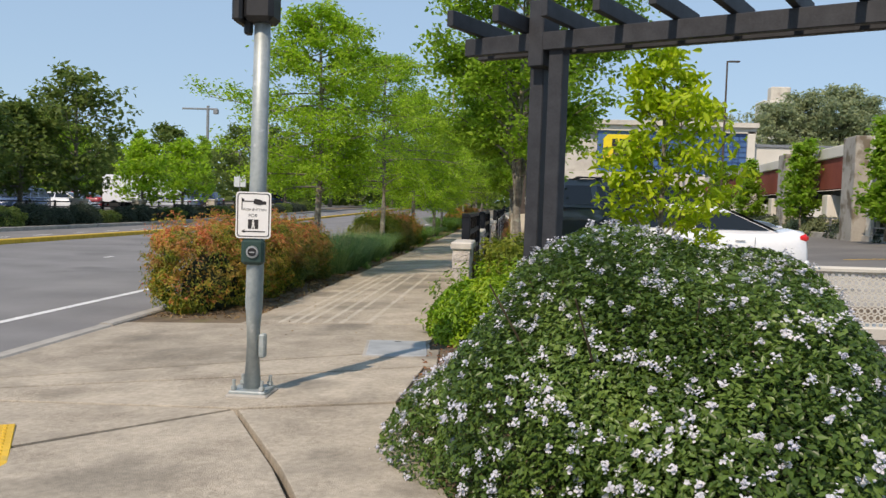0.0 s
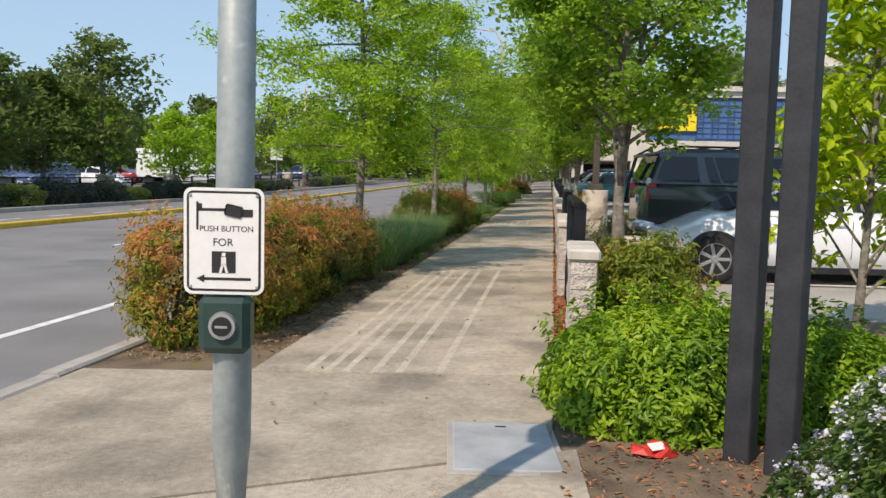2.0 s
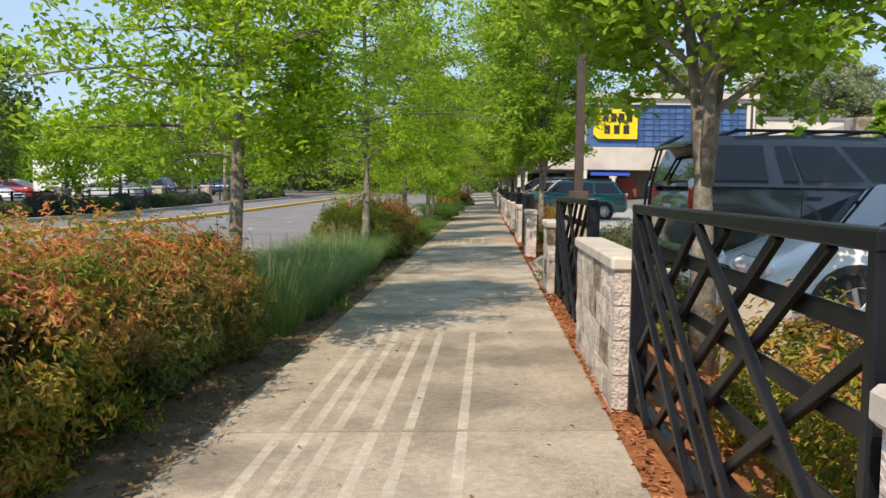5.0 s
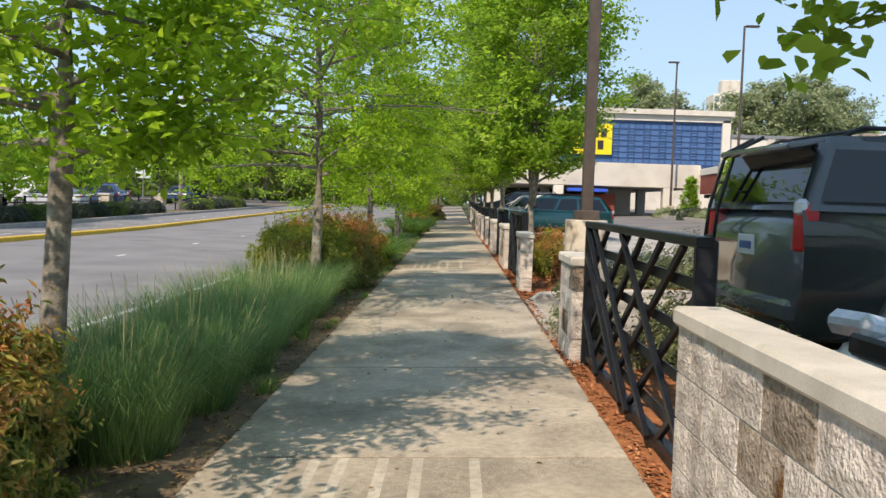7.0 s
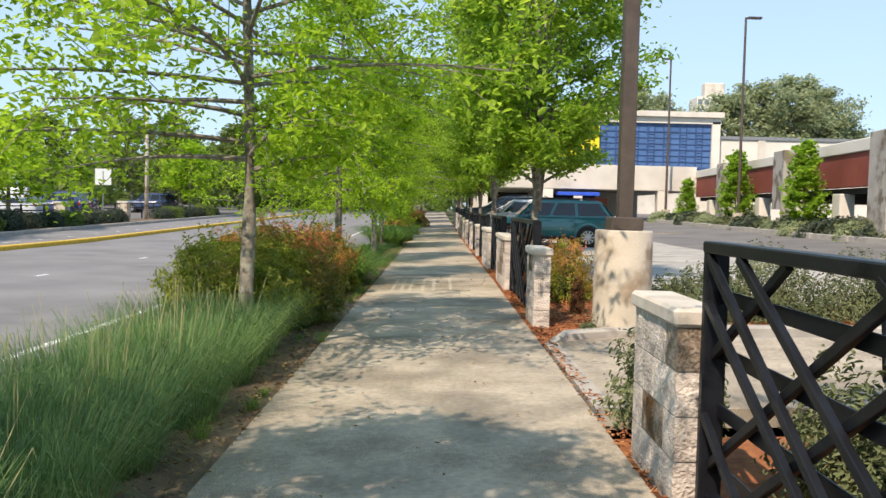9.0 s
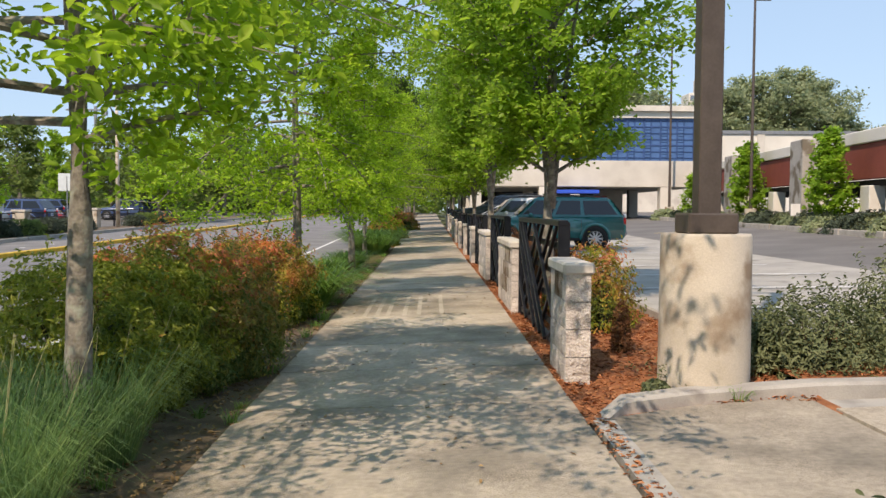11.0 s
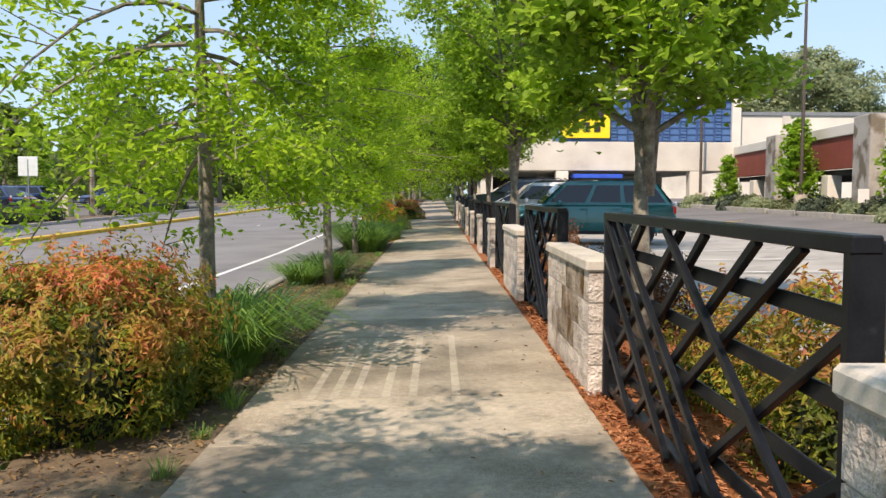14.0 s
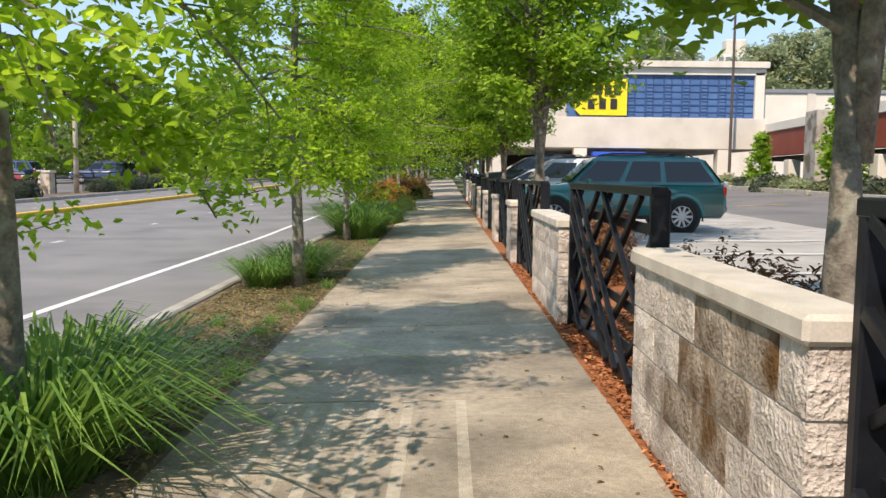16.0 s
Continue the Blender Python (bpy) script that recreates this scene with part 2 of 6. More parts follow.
L_MAPLE = foliage("maple_leaf", [(0.0, (0.095, 0.175, 0.019)), (0.5, (0.2, 0.33, 0.035)), (1.0, (0.35, 0.5, 0.065))], 0.5, 0.58, None, 1.8)
L_FAR = foliage("far_leaf", [(0.0, (0.07, 0.11, 0.03)), (0.5, (0.12, 0.18, 0.04)), (1.0, (0.2, 0.26, 0.06))], 0.6, 0.45)
# maple leaf darkened: the shade on the farthest trees sits in this colour
L_SHADED = foliage("shaded_maple_leaf", [(0.0, (0.035, 0.07, 0.018)), (0.5, (0.075, 0.125, 0.03)), (1.0, (0.13, 0.2, 0.045))], 0.5, 0.4)
# olive shrub leaf; on trees behind the store its paleness is painted distance haze
L_PALE_HAZE = foliage("pale_olive_haze_leaf", [(0.0, (0.19, 0.235, 0.13)), (0.5, (0.29, 0.34, 0.19)), (1.0, (0.4, 0.44, 0.26))], 0.7, 0.4)
L_LIME = foliage("lime_leaf", [(0.0, (0.19, 0.3, 0.012)), (0.5, (0.35, 0.48, 0.02)), (1.0, (0.53, 0.6, 0.035))], 0.5, 0.4)
RED_TOP = [(0.0, (0.58, 0.19, 0.07)), (0.35, (0.68, 0.32, 0.11)), (0.6, (0.58, 0.12, 0.12)), (0.8, (0.5, 0.4, 0.07)), (1.0, (0.2, 0.26, 0.04))]
L_NANDINA = foliage("nandina_leaf", [(0.0, (0.03, 0.06, 0.014)), (0.42, (0.12, 0.175, 0.022)), (0.64, (0.34, 0.35, 0.04)), (0.82, (0.5, 0.27, 0.06)), (1.0, (0.55, 0.11, 0.09))], 0.5, 0.4, (RED_TOP, 0.22, 0.8, 1.0))
L_NANDINA_DARK = foliage("dark_nandina_leaf", [(0.0, (0.055, 0.1, 0.03)), (0.5, (0.15, 0.21, 0.05)), (0.8, (0.34, 0.3, 0.07)), (1.0, (0.56, 0.17, 0.13))], 0.45, 0.45, (RED_TOP, 0.2, 0.85, 1.0))
L_GREENISH = foliage("yellow_green_nandina_leaf", [(0.0, (0.07, 0.115, 0.018)), (0.5, (0.22, 0.27, 0.036)), (0.85, (0.38, 0.38, 0.06)), (1.0, (0.45, 0.17, 0.06))], 0.45, 0.4)
L_HEBE = foliage("bright_shrub_leaf", [(0.0, (0.06, 0.14, 0.012)), (0.5, (0.16, 0.3, 0.018)), (1.0, (0.36, 0.47, 0.03))], 0.4, 0.3)
L_LILAC = foliage("lilac_shrub_leaf", [(0.0, (0.022, 0.05, 0.011)), (0.5, (0.075, 0.14, 0.026)), (1.0, (0.21, 0.31, 0.07))], 0.35, 0.3)
FLOWER = foliage("lilac_flower", [(0.0, (0.5, 0.51, 0.6)), (0.6, (0.68, 0.68, 0.73)), (1.0, (0.82, 0.77, 0.78))], 0.8, 0.25, None, 1.1)
L_GRASS = foliage("fountain_grass_blade", [(0.0, (0.055, 0.125, 0.05)), (0.5, (0.125, 0.235, 0.08)), (1.0, (0.28, 0.4, 0.15))], 0.5, 0.4)
L_PALEGRASS = foliage("seeding_grass_blade", [(0.0, (0.22, 0.22, 0.09)), (1.0, (0.46, 0.41, 0.22))], 0.6, 0.3)
L_LILY = foliage("daylily_blade", [(0.0, (0.06, 0.14, 0.03)), (0.5, (0.13, 0.26, 0.05)), (1.0, (0.27, 0.42, 0.09))], 0.4, 0.3)
L_GREY = foliage("grey_green_leaf", [(0.0, (0.06, 0.08, 0.035)), (0.5, (0.15, 0.18, 0.08)), (1.0, (0.28, 0.31, 0.16))], 0.6, 0.25)
L_DRY = foliage("dry_brown_leaf", [(0.0, (0.09, 0.045, 0.025)), (0.5, (0.2, 0.09, 0.04)), (1.0, (0.32, 0.15, 0.06))], 0.8, 0.2)
L_LAV = foliage("blue_green_hedge_leaf", [(0.0, (0.03, 0.045, 0.03)), (0.5, (0.06, 0.085, 0.055)), (1.0, (0.1, 0.13, 0.08))], 0.7, 0.2)
LITTER = foliage("fallen_leaves", [(0.0, (0.1, 0.06, 0.03)), (0.5, (0.26, 0.16, 0.07)), (1.0, (0.45, 0.33, 0.17))], 0.9, 0.0)
CHIPS = foliage("bark_chips", [(0.0, (0.12, 0.042, 0.02)), (0.5, (0.36, 0.135, 0.055)), (1.0, (0.6, 0.3, 0.15))], 0.9, 0.0)
FACADE = surface("facade_concrete", (0.5, 0.46, 0.4), (0.68, 0.64, 0.56), 0.9, 0, 0.6, 20, 0.1, ((0.42, 0.37, 0.31), 0.5, 0.6))
FACADE_W = surface("facade_render", (0.6, 0.57, 0.5), (0.74, 0.7, 0.62), 0.9, 0, 0.4, 20, 0.1)
REDBAND = surface("red_painted_band", (0.2, 0.045, 0.03), (0.29, 0.07, 0.045), 0.8, 0, 0.7, 15, 0.1)
BLUEPANEL = surface("blue_panel", (0.05, 0.12, 0.27), (0.075, 0.17, 0.36), 0.35, 0, 0.8, 12, 0.05)
BLUEFRAME = surface("blue_frame", (0.03, 0.075, 0.19), (0.045, 0.1, 0.25), 0.45, 0, 2, 20, 0.05)
BLUELIGHT = surface("blue_louvre", (0.06, 0.14, 0.3), (0.09, 0.19, 0.38), 0.4, 0, 2, 20, 0.05)
PIER = surface("vine_stained_concrete", (0.3, 0.28, 0.25), (0.46, 0.43, 0.38), 0.9, 0, 1.2, 30, 0.3, ((0.17, 0.14, 0.1), 1.6, 0.5))
AWNING = surface("blue_awning", (0.02, 0.08, 0.5), (0.03, 0.12, 0.65), 0.5, 0, 2, 20, 0.05)
YELLOW = surface("sign_yellow", (0.8, 0.6, 0.02), (0.88, 0.7, 0.03), 0.45, 0, 2, 20, 0.0)
# near-black puts the deep shade under the decks into the colour itself
GARAGE_SHADE = surface("shaded_garage_interior", (0.03, 0.028, 0.026), (0.06, 0.055, 0.05), 0.9, 0, 1, 10, 0.1)
STEEL = surface("grey_steel", (0.2, 0.21, 0.22), (0.34, 0.35, 0.36), 0.5, 0.5, 6, 40, 0.1)
TYRE = surface("tyre_rubber", (0.012, 0.012, 0.012), (0.03, 0.03, 0.03), 0.85, 0, 20, 90, 0.2)
ALLOY = surface("alloy_rim", (0.45, 0.45, 0.46), (0.6, 0.6, 0.61), 0.3, 0.7, 8, 40, 0.05)
TRIM = surface("black_trim", (0.012, 0.012, 0.013), (0.025, 0.025, 0.027), 0.5, 0, 8, 40, 0.05)
REDLENS = surface("red_lens", (0.55, 0.012, 0.014), (0.72, 0.025, 0.025), 0.15, 0, 8, 40, 0.0, None, 0.6)
CLEARLENS = surface("clear_lens", (0.5, 0.52, 0.55), (0.75, 0.77, 0.8), 0.1, 0.2, 12, 40, 0.0, None, 0.7)
WINDOW = glass("tinted_window", (0.01, 0.012, 0.013))
TOWERGLASS = glass("tower_window", (0.16, 0.2, 0.24), 0.1)
BENCH = surface("bench_cream_metal", (0.55, 0.52, 0.46), (0.66, 0.63, 0.56), 0.5, 0, 6, 60, 0.05)
PLATE = surface("pale_plate", (0.55, 0.6, 0.6), (0.65, 0.7, 0.7), 0.5, 0, 6, 60, 0.0)
PLATE_INK = surface("plate_ink", (0.05, 0.1, 0.25), (0.08, 0.14, 0.3), 0.5, 0, 6, 60, 0.0)
RED_LITTER = surface("red_litter", (0.5, 0.03, 0.02), (0.65, 0.05, 0.04), 0.5, 0, 6, 60, 0.0)


def paint(name, a, rough=0.25):
    return surface(name, a, tuple(min(1, c * 1.15 + 0.004) for c in a), rough, 0.0, 1.5, 30, 0.0, None, 0.5, 0.8)


P_WHITE = paint("white_car_paint", (0.74, 0.75, 0.76))
P_DARK = paint("dark_grey_car_paint", (0.07, 0.083, 0.09), 0.25)
P_TEAL = paint("teal_car_paint", (0.012, 0.16, 0.155))
P_SILVER = paint("silver_car_paint", (0.42, 0.44, 0.46))
P_RED = paint("red_car_paint", (0.28, 0.02, 0.025))
P_BLUE = paint("blue_car_paint", (0.04, 0.07, 0.15))

# ---- building tools ----


def part(name, bm, material, parent=None, label="", smooth=False):
    """Links a bmesh as one mesh object, under its thing if one is given."""
    me = bpy.data.meshes.new(name)
    bm.to_mesh(me)
    bm.free()
    return link_mesh(name, me, material, parent, label, smooth)


def link_mesh(name, me, material, parent=None, label="", smooth=False):
    for m in material if isinstance(material, (list, tuple)) else [material]:
        me.materials.append(m)
    if smooth:
        me.polygons.foreach_set("use_smooth", [True] * len(me.polygons))
    ob = new(name, me)
    if parent:
        ob.parent = parent
    if label:
        tagged(ob, label)
    return ob


def raw(name, verts, faces, material, parent=None, label="", smooth=False):
    me = bpy.data.meshes.new(name)
    me.from_pydata([tuple(v) for v in verts], [], [tuple(f) for f in faces])
    me.update()
    return link_mesh(name, me, material, parent, label, smooth)


def thing(name, m, label, category, group="", kind=""):
    ob = new(name)
    ob.matrix_basis = m if isinstance(m, Matrix) else pose(*m)
    return tagged(ob, label, category, group, kind)


def box(sx, sy, sz, at=(0, 0, 0), bevel=0.0, rot=(0, 0, 0), bm=None):
    """A box of that size centred on at, its edges bevelled; added to bm if given."""
    b = bmesh.new()
    bmesh.ops.create_cube(b, size=1, matrix=Matrix.Diagonal((sx, sy, sz, 1)))
    if bevel:
        bmesh.ops.bevel(b, geom=b.edges[:], offset=bevel, segments=1, affect="EDGES")
    bmesh.ops.transform(b, matrix=pose(*at, *rot), verts=b.verts[:])
    return merge(bm, b)


def merge(bm, b):
    if bm is None:
        return b
    me = bpy.data.meshes.new("join")
    b.to_mesh(me)
    b.free()
    bm.from_mesh(me)
    bpy.data.meshes.remove(me)
    return bm


def tube(path, radii, sides=8, bm=None):
    """A tapered tube along points."""
    b = bm or bmesh.new()
    rings = []
    for i, (p, r) in enumerate(zip(path, radii)):
        p = Vector(p)
        d = Vector(path[min(i + 1, len(path) - 1)]) - Vector(path[max(i - 1, 0)])
        q = d.to_track_quat("Z", "Y")
        rings.append([b.verts.new(p + q @ Vector((r * math.cos(a), r * math.sin(a), 0))) for a in [2 * math.pi * k / sides for k in range(sides)]])
    for r0, r1 in zip(rings, rings[1:]):
        for k in range(sides):
            b.faces.new((r0[k], r0[(k + 1) % sides], r1[(k + 1) % sides], r1[k]))
    b.faces.new(rings[0][::-1])
    b.faces.new(rings[-1])
    return b


def prism(pts, z0, z1, bm=None):
    b = bm or bmesh.new()
    lo, hi = [b.verts.new((x, y, z0)) for x, y in pts], [b.verts.new((x, y, z1)) for x, y in pts]
    n = len(pts)
    b.faces.new(lo[::-1])
    b.faces.new(hi)
    for i in range(n):
        b.faces.new((lo[i], lo[(i + 1) % n], hi[(i + 1) % n], hi[i]))
    return b


def bend(y):
    """The walk swings gently to the street side further on."""
    return -0.0045 * max(0.0, y - 32.0)


def rise(y):
    return 0.0115 * max(0.0, y - 46.0) if y < 140 else 0.0115 * 94


def gz(x, y):
    """Height of the paved ground at x, y."""
    x = x - bend(y)
    if x < -4.27:
        return -0.26 + rise(y)
    if x > 1.0:
        return (0.058 + 0.004 * (x - 1.0) if x < 5 else min(0.074 + 0.052 * (x - 5), 0.49)) + rise(y)
    return 0.036 * (x + 0.62) + rise(y)


def strip(name, x0, x1, ys, material, dz=0.0, label="", kind="structure", category="", parent=None, bends=True, nx=1):
    """A sheet of ground between two lines along the walk."""
    v, f = [], []
    for y in ys:
        for k in range(nx + 1):
            x = x0 + (x1 - x0) * k / nx + (bend(y) if bends else 0)
            xm = min(max(x - (bend(y) if bends else 0), x0 + 1e-4), x1 - 1e-4) + bend(y)
            v.append((x, y, gz(xm, y) + dz))
    w = nx + 1
    for i in range(len(ys) - 1):
        for k in range(nx):
            a = i * w + k
            f.append((a, a + 1, a + w + 1, a + w))
    return tagged(raw(name, v, f, material, parent), label, category, "", kind)


def kerb_line(name, x0, x1, y0, y1, top, bottom, step, material, label):
    """A kerb of cast lengths along the walk."""
    t = thing(name, (0, 0, 0), label, "kerb", "", "structure")
    y = y0
    while y < y1 - 0.01:
        e = min(y + step, y1)
        v = []
        for yy in (y + 0.006, e - 0.006):
            b, r = bend(yy), rise(yy)
            c = 0.02
            for x, z in ((x0, bottom), (x0, top - c), (x0 + c, top), (x1 - c, top), (x1, top - c), (x1, bottom)):
                v.append((x + b, yy, z + r))
        f = [(k, k + 1, k + 7, k + 6) for k in range(5)] + [(0, 1, 2, 3, 4, 5)[::-1], (6, 7, 8, 9, 10, 11)]
        raw("kerb_length", v, f, material, t)
        y = e
    return t


# ---- ground ----
YS = [-60, -20, 0, 12, 24, 32, 40, 46, 54, 64, 80, 100, 140, 220]
gv, gf = [], []
gx = [-3000, -400, -120, -40, 0, 40, 120, 400, 3000]
gy = [-3000, -300, -60, 46, 140, 300, 800, 3000]
for y in gy:
    for x in gx:
        gv.append((x, y, -0.45 + rise(y)))
for i in range(len(gy) - 1):
    for k in range(len(gx) - 1):
        a = i * len(gx) + k
        gf.append((a, a + 1, a + len(gx) + 1, a + len(gx)))
tagged(raw("ground", gv, gf, GRASSLAND), "broad green and grey ground reaching the horizon", "ground", "", "structure")
strip("road", -19.0, -4.27, YS, ASPHALT, 0, "worn grey asphalt road with painted lines", category="road")
strip("far_lot", -70.0, -21.5, YS, LOT_ASPHALT, 0.1, "grey asphalt parking lot across the road", category="parking lot")
strip("far_verge", -21.5, -19.0, YS, SOIL, 0.12, "bare soil verge between road and parking lot", category="verge")
strip("verge_soil", -4.14, -2.7, [9.0, 10, 12, 16, 20, 24, 28, 32, 36, 40, 46, 54, 64, 80, 100, 140], SOIL, -0.012, "dry leaf-strewn soil strip beside the sidewalk", category="planting strip", nx=3)
strip("corner_soil", -0.66, 1.0, [2, 4, 6, 8, 9.4], SOIL, -0.02, "brown soil bed at the street corner", category="planting bed", nx=2)
strip("bed_soil", -0.66, 1.0, [9.4, 12, 16, 19.9], MULCH, -0.02, "reddish mulch bed behind the block walls", category="planting bed", nx=2)
strip("mulch_bed", -0.66, 1.0, [23.3, 23.75, 26, 30, 34, 38, 42, 46, 54, 70], MULCH, -0.015, "bed of reddish bark mulch beside the fence", category="planting bed", nx=2)
strip("lot_stalls", 0.9, 7.0, [-10, 10, 19.9, 24.1, 32, 40, 46, 54, 64, 82], LOT_CONC, -0.03, "pale concrete parking stalls", category="parking lot", nx=3)
strip("lot_aisle", 7.0, 13.0, [-10, 10, 24, 32, 40, 46, 54, 64, 82], LOT_ASPHALT, -0.03, "grey asphalt parking aisle", category="parking lot", nx=2)
strip("lot_beyond", 13.0, 60.0, [-10, 10, 24, 32, 40, 46, 54, 64, 82, 140], LOT_ASPHALT, -0.1, "grey asphalt ground under the parking deck", category="parking lot")
strip("corner_bed", 1.0, 6.5, [1, 4, 7, 9.5, 12.0], SOIL, 0.005, "planted corner bed of brown soil", category="planting bed", nx=2)
kerb_line("kerb", -4.28, -4.12, 9.0, 130, -0.10, -0.4, 3.0, KERB, "worn grey concrete kerb along the road")
kerb_line("corner_kerb", -4.28, -4.12, -10, 9.0, -0.115, -0.4, 3.0, KERB, "worn concrete kerb round the street corner")
kerb_line("lot_kerb", 0.96, 1.11, 26.3, 73, 0.15, -0.2, 3.0, KERB, "concrete kerb between mulch bed and parking stalls")
kerb_line("stall_kerb", 0.92, 1.06, 12.1, 19.6, 0.14, -0.2, 3.0, KERB, "concrete kerb in front of parked cars")
kerb_line("median_kerb", -14.7, -14.45, -20, 130, -0.12, -0.4, 4.0, PAINT_Y, "raised kerb painted yellow along the road's middle")
kerb_line("far_kerb", -19.15, -19.0, -20, 130, -0.1, -0.4, 4.0, KERB, "pale concrete kerb on the far side of the road")
strip("edge_line", -5.88, -5.76, YS, PAINT_W, 0.004, "solid white edge line painted on the road", category="road line")


def dashes(name, x, y0, y1, length, step, label):
    t = thing(name, (0, 0, 0), label, "road line", "", "structure")
    y = y0
    while y < y1:
        raw("dash", [(x + bend(y), y, gz(x + bend(y), y) + 0.005), (x + 0.11 + bend(y), y, gz(x + bend(y), y) + 0.005), (x + 0.11 + bend(y), y + length, gz(x + bend(y), y) + 0.005), (x + bend(y), y + length, gz(x + bend(y), y) + 0.005)], [(0, 1, 2, 3)], PAINT_W, t)
        y += step


dashes("lane_dashes", -9.8, 2, 90, 0.5, 6, "short white lane dashes on the road")
dashes("far_lane_dashes", -16.8, 8, 90, 1.2, 2.6, "white dashed lane line beyond the yellow kerb")
for y in (15.0, 17.4, 19.9, 26.2, 28.9, 31.6, 34.3, 37, 39.7, 42.4, 47.6, 50.3):
    x0 = 1.15 + bend(y)
    raw("stall_line", [(x0, y, gz(x0, y) - 0.024), (x0 + 4.8, y, gz(x0 + 4.8, y) - 0.024), (x0 + 4.8, y + 0.1, gz(x0 + 4.8, y) - 0.024), (x0, y + 0.1, gz(x0, y) - 0.024)], [(0, 1, 2, 3)], PAINT_W)
    tagged(bpy.context.scene.objects[-1], "faded white parking stall line", "road line", "stall lines", "structure")
for x0, x1, y in ((8.5, 10.5, 22.5), (8.2, 10.0, 55.0)):
    YL = raw("yellow_line", [(x, yy, gz(x, yy) - 0.022) for x, yy in ((x0, y), (x1, y), (x1, y + 0.15), (x0, y + 0.15))], [(0, 1, 2, 3)], PAINT_Y)
    tagged(YL, "short yellow line painted on the parking lot", "road line", "yellow lines", "structure")

# ---- sidewalk slabs ----
pave = thing("pavement", (0, 0, 0), "worn beige concrete sidewalk of cast slabs", "pavement", "", "structure")


def slab(pts):
    """One cast slab with eased edges over a plan polygon."""
    c = sum((Vector(p) for p in pts), Vector((0, 0))) / len(pts)
    v, n = [], len(pts)
    for inset, dz in ((0.012, -0.13), (0.012, -0.003), (0.016, 0.0)):
        for p in pts:
            d = c - Vector(p)
            q = Vector(p) + d.normalized() * inset * 1.4
            v.append((q.x, q.y, max(gz(max(q.x, -4.1 + bend(q.y)), q.y), -0.14) + dz))
    f = [(i, (i + 1) % n, n + (i + 1) % n, n + i) for i in range(n)] + [(n + i, n + (i + 1) % n, 2 * n + (i + 1) % n, 2 * n + i) for i in range(n)]
    f.append(tuple(range(2 * n, 3 * n)))
    raw("slab", v, f, CONCRETE, pave)


JOINTS = [9.32, 12.95, 16.1, 18.53, 21.44, 23.82, 25.15, 26.5, 27.68, 28.68, 31.12, 32.31, 33.5, 36.0]
while JOINTS[-1] < 128:
    JOINTS.append(JOINTS[-1] + 2.6)
for a, b in zip(JOINTS, JOINTS[1:]):
    slab([(-2.83 + bend(a), a), (-0.62 + bend(a), a), (-0.62 + bend(b), b), (-2.83 + bend(b), b)])
strip("joint_filler", -2.81, -0.64, JOINTS, JOINT, -0.012, "dark dirt packed in the joints between slabs", category="joint")
slab([(-4.12, 6.05), (-0.62, 7.72), (-0.62, 9.3), (-4.12, 9.3)])
slab([(-4.12, 5.72), (-1.95, 6.42), (-0.45, 6.98), (-0.5, 7.74), (-4.12, 6.03)])
slab([(-4.12, 5.62), (-1.57, 5.47), (-0.6, 5.72), (-0.55, 6.92), (-1.95, 6.4), (-4.12, 5.7)])
slab([(-4.12, 2.9), (-2.55, 4.5), (-1.6, 5.45), (-4.12, 5.6)])
slab([(-4.12, 2.8), (-3.2, 0.5), (-0.8, 3.85), (-1.0, 4.3), (-1.58, 5.43), (-2.55, 4.46)])
slab([(-1.57, 5.44), (-0.99, 4.3), (-0.79, 3.87), (0.05, 3.27), (-0.2, 4.2), (-0.58, 5.68)])
slab([(-4.12, -8), (0.4, -8), (0.35, 2.6), (0.05, 3.255), (-0.785, 3.845), (-3.19, 0.48), (-4.12, 2.7)])
slab([(0.42, -8), (9, -8), (9, 1.0), (0.37, 1.0)])
slab([(-0.6, 20.5), (0.9, 20.5), (0.9, 23.72), (0.1, 23.6), (-0.6, 23.3)])
slab([(0.92, 20.2), (7.0, 20.2), (7.0, 23.9), (0.92, 23.4)])
mat_pad = thing("tactile_pad", (-2.73, 4.26, 0, 0, 0, -61), "yellow tactile paving pad with raised domes", "tactile paving", "", "structure")
part("pad", box(1.2, 0.7, 0.02, (0, 0, gz(-2.95, 3.9) + 0.012), 0.004), PAINT_Y, mat_pad)
b = bmesh.new()
for i in range(18):
    for k in range(10):
        bmesh.ops.create_cone(b, segments=6, radius1=0.014, radius2=0.008, depth=0.008, matrix=pose(-0.56 + i * 0.065, -0.31 + k * 0.068, gz(-2.95, 3.9) + 0.026), cap_ends=True)
part("dome_field", b, PAINT_Y, mat_pad)
apron = thing("apron_kerb", (0, 0, 0), "low curved concrete kerb round the mulch bed", "kerb", "", "structure")
pts = [(-0.58, 23.25), (-0.35, 23.45), (0.1, 23.62), (1.0, 23.75), (3.0, 23.95), (6.8, 24.1)]
for (xa, ya), (xb, yb) in zip(pts, pts[1:]):
    h0, h1 = (0.02 if xa < -0.5 else 0.13), 0.13
    v = []
    for x, y, h in ((xa, ya, h0), (xb, yb, h1)):
        g = gz(x, y) - 0.05
        v += [(x, y, g - 0.2), (x, y, g + h - 0.02), (x - 0.005, y + 0.025, g + h), (x - 0.01, y + 0.15, g + h), (x - 0.01, y + 0.17, g - 0.2)]
    raw("kerb_length", v, [(k, k + 5, k + 6, k + 1) for k in range(4)] + [(0, 1, 2, 3, 4), (9, 8, 7, 6, 5)], KERB, apron)
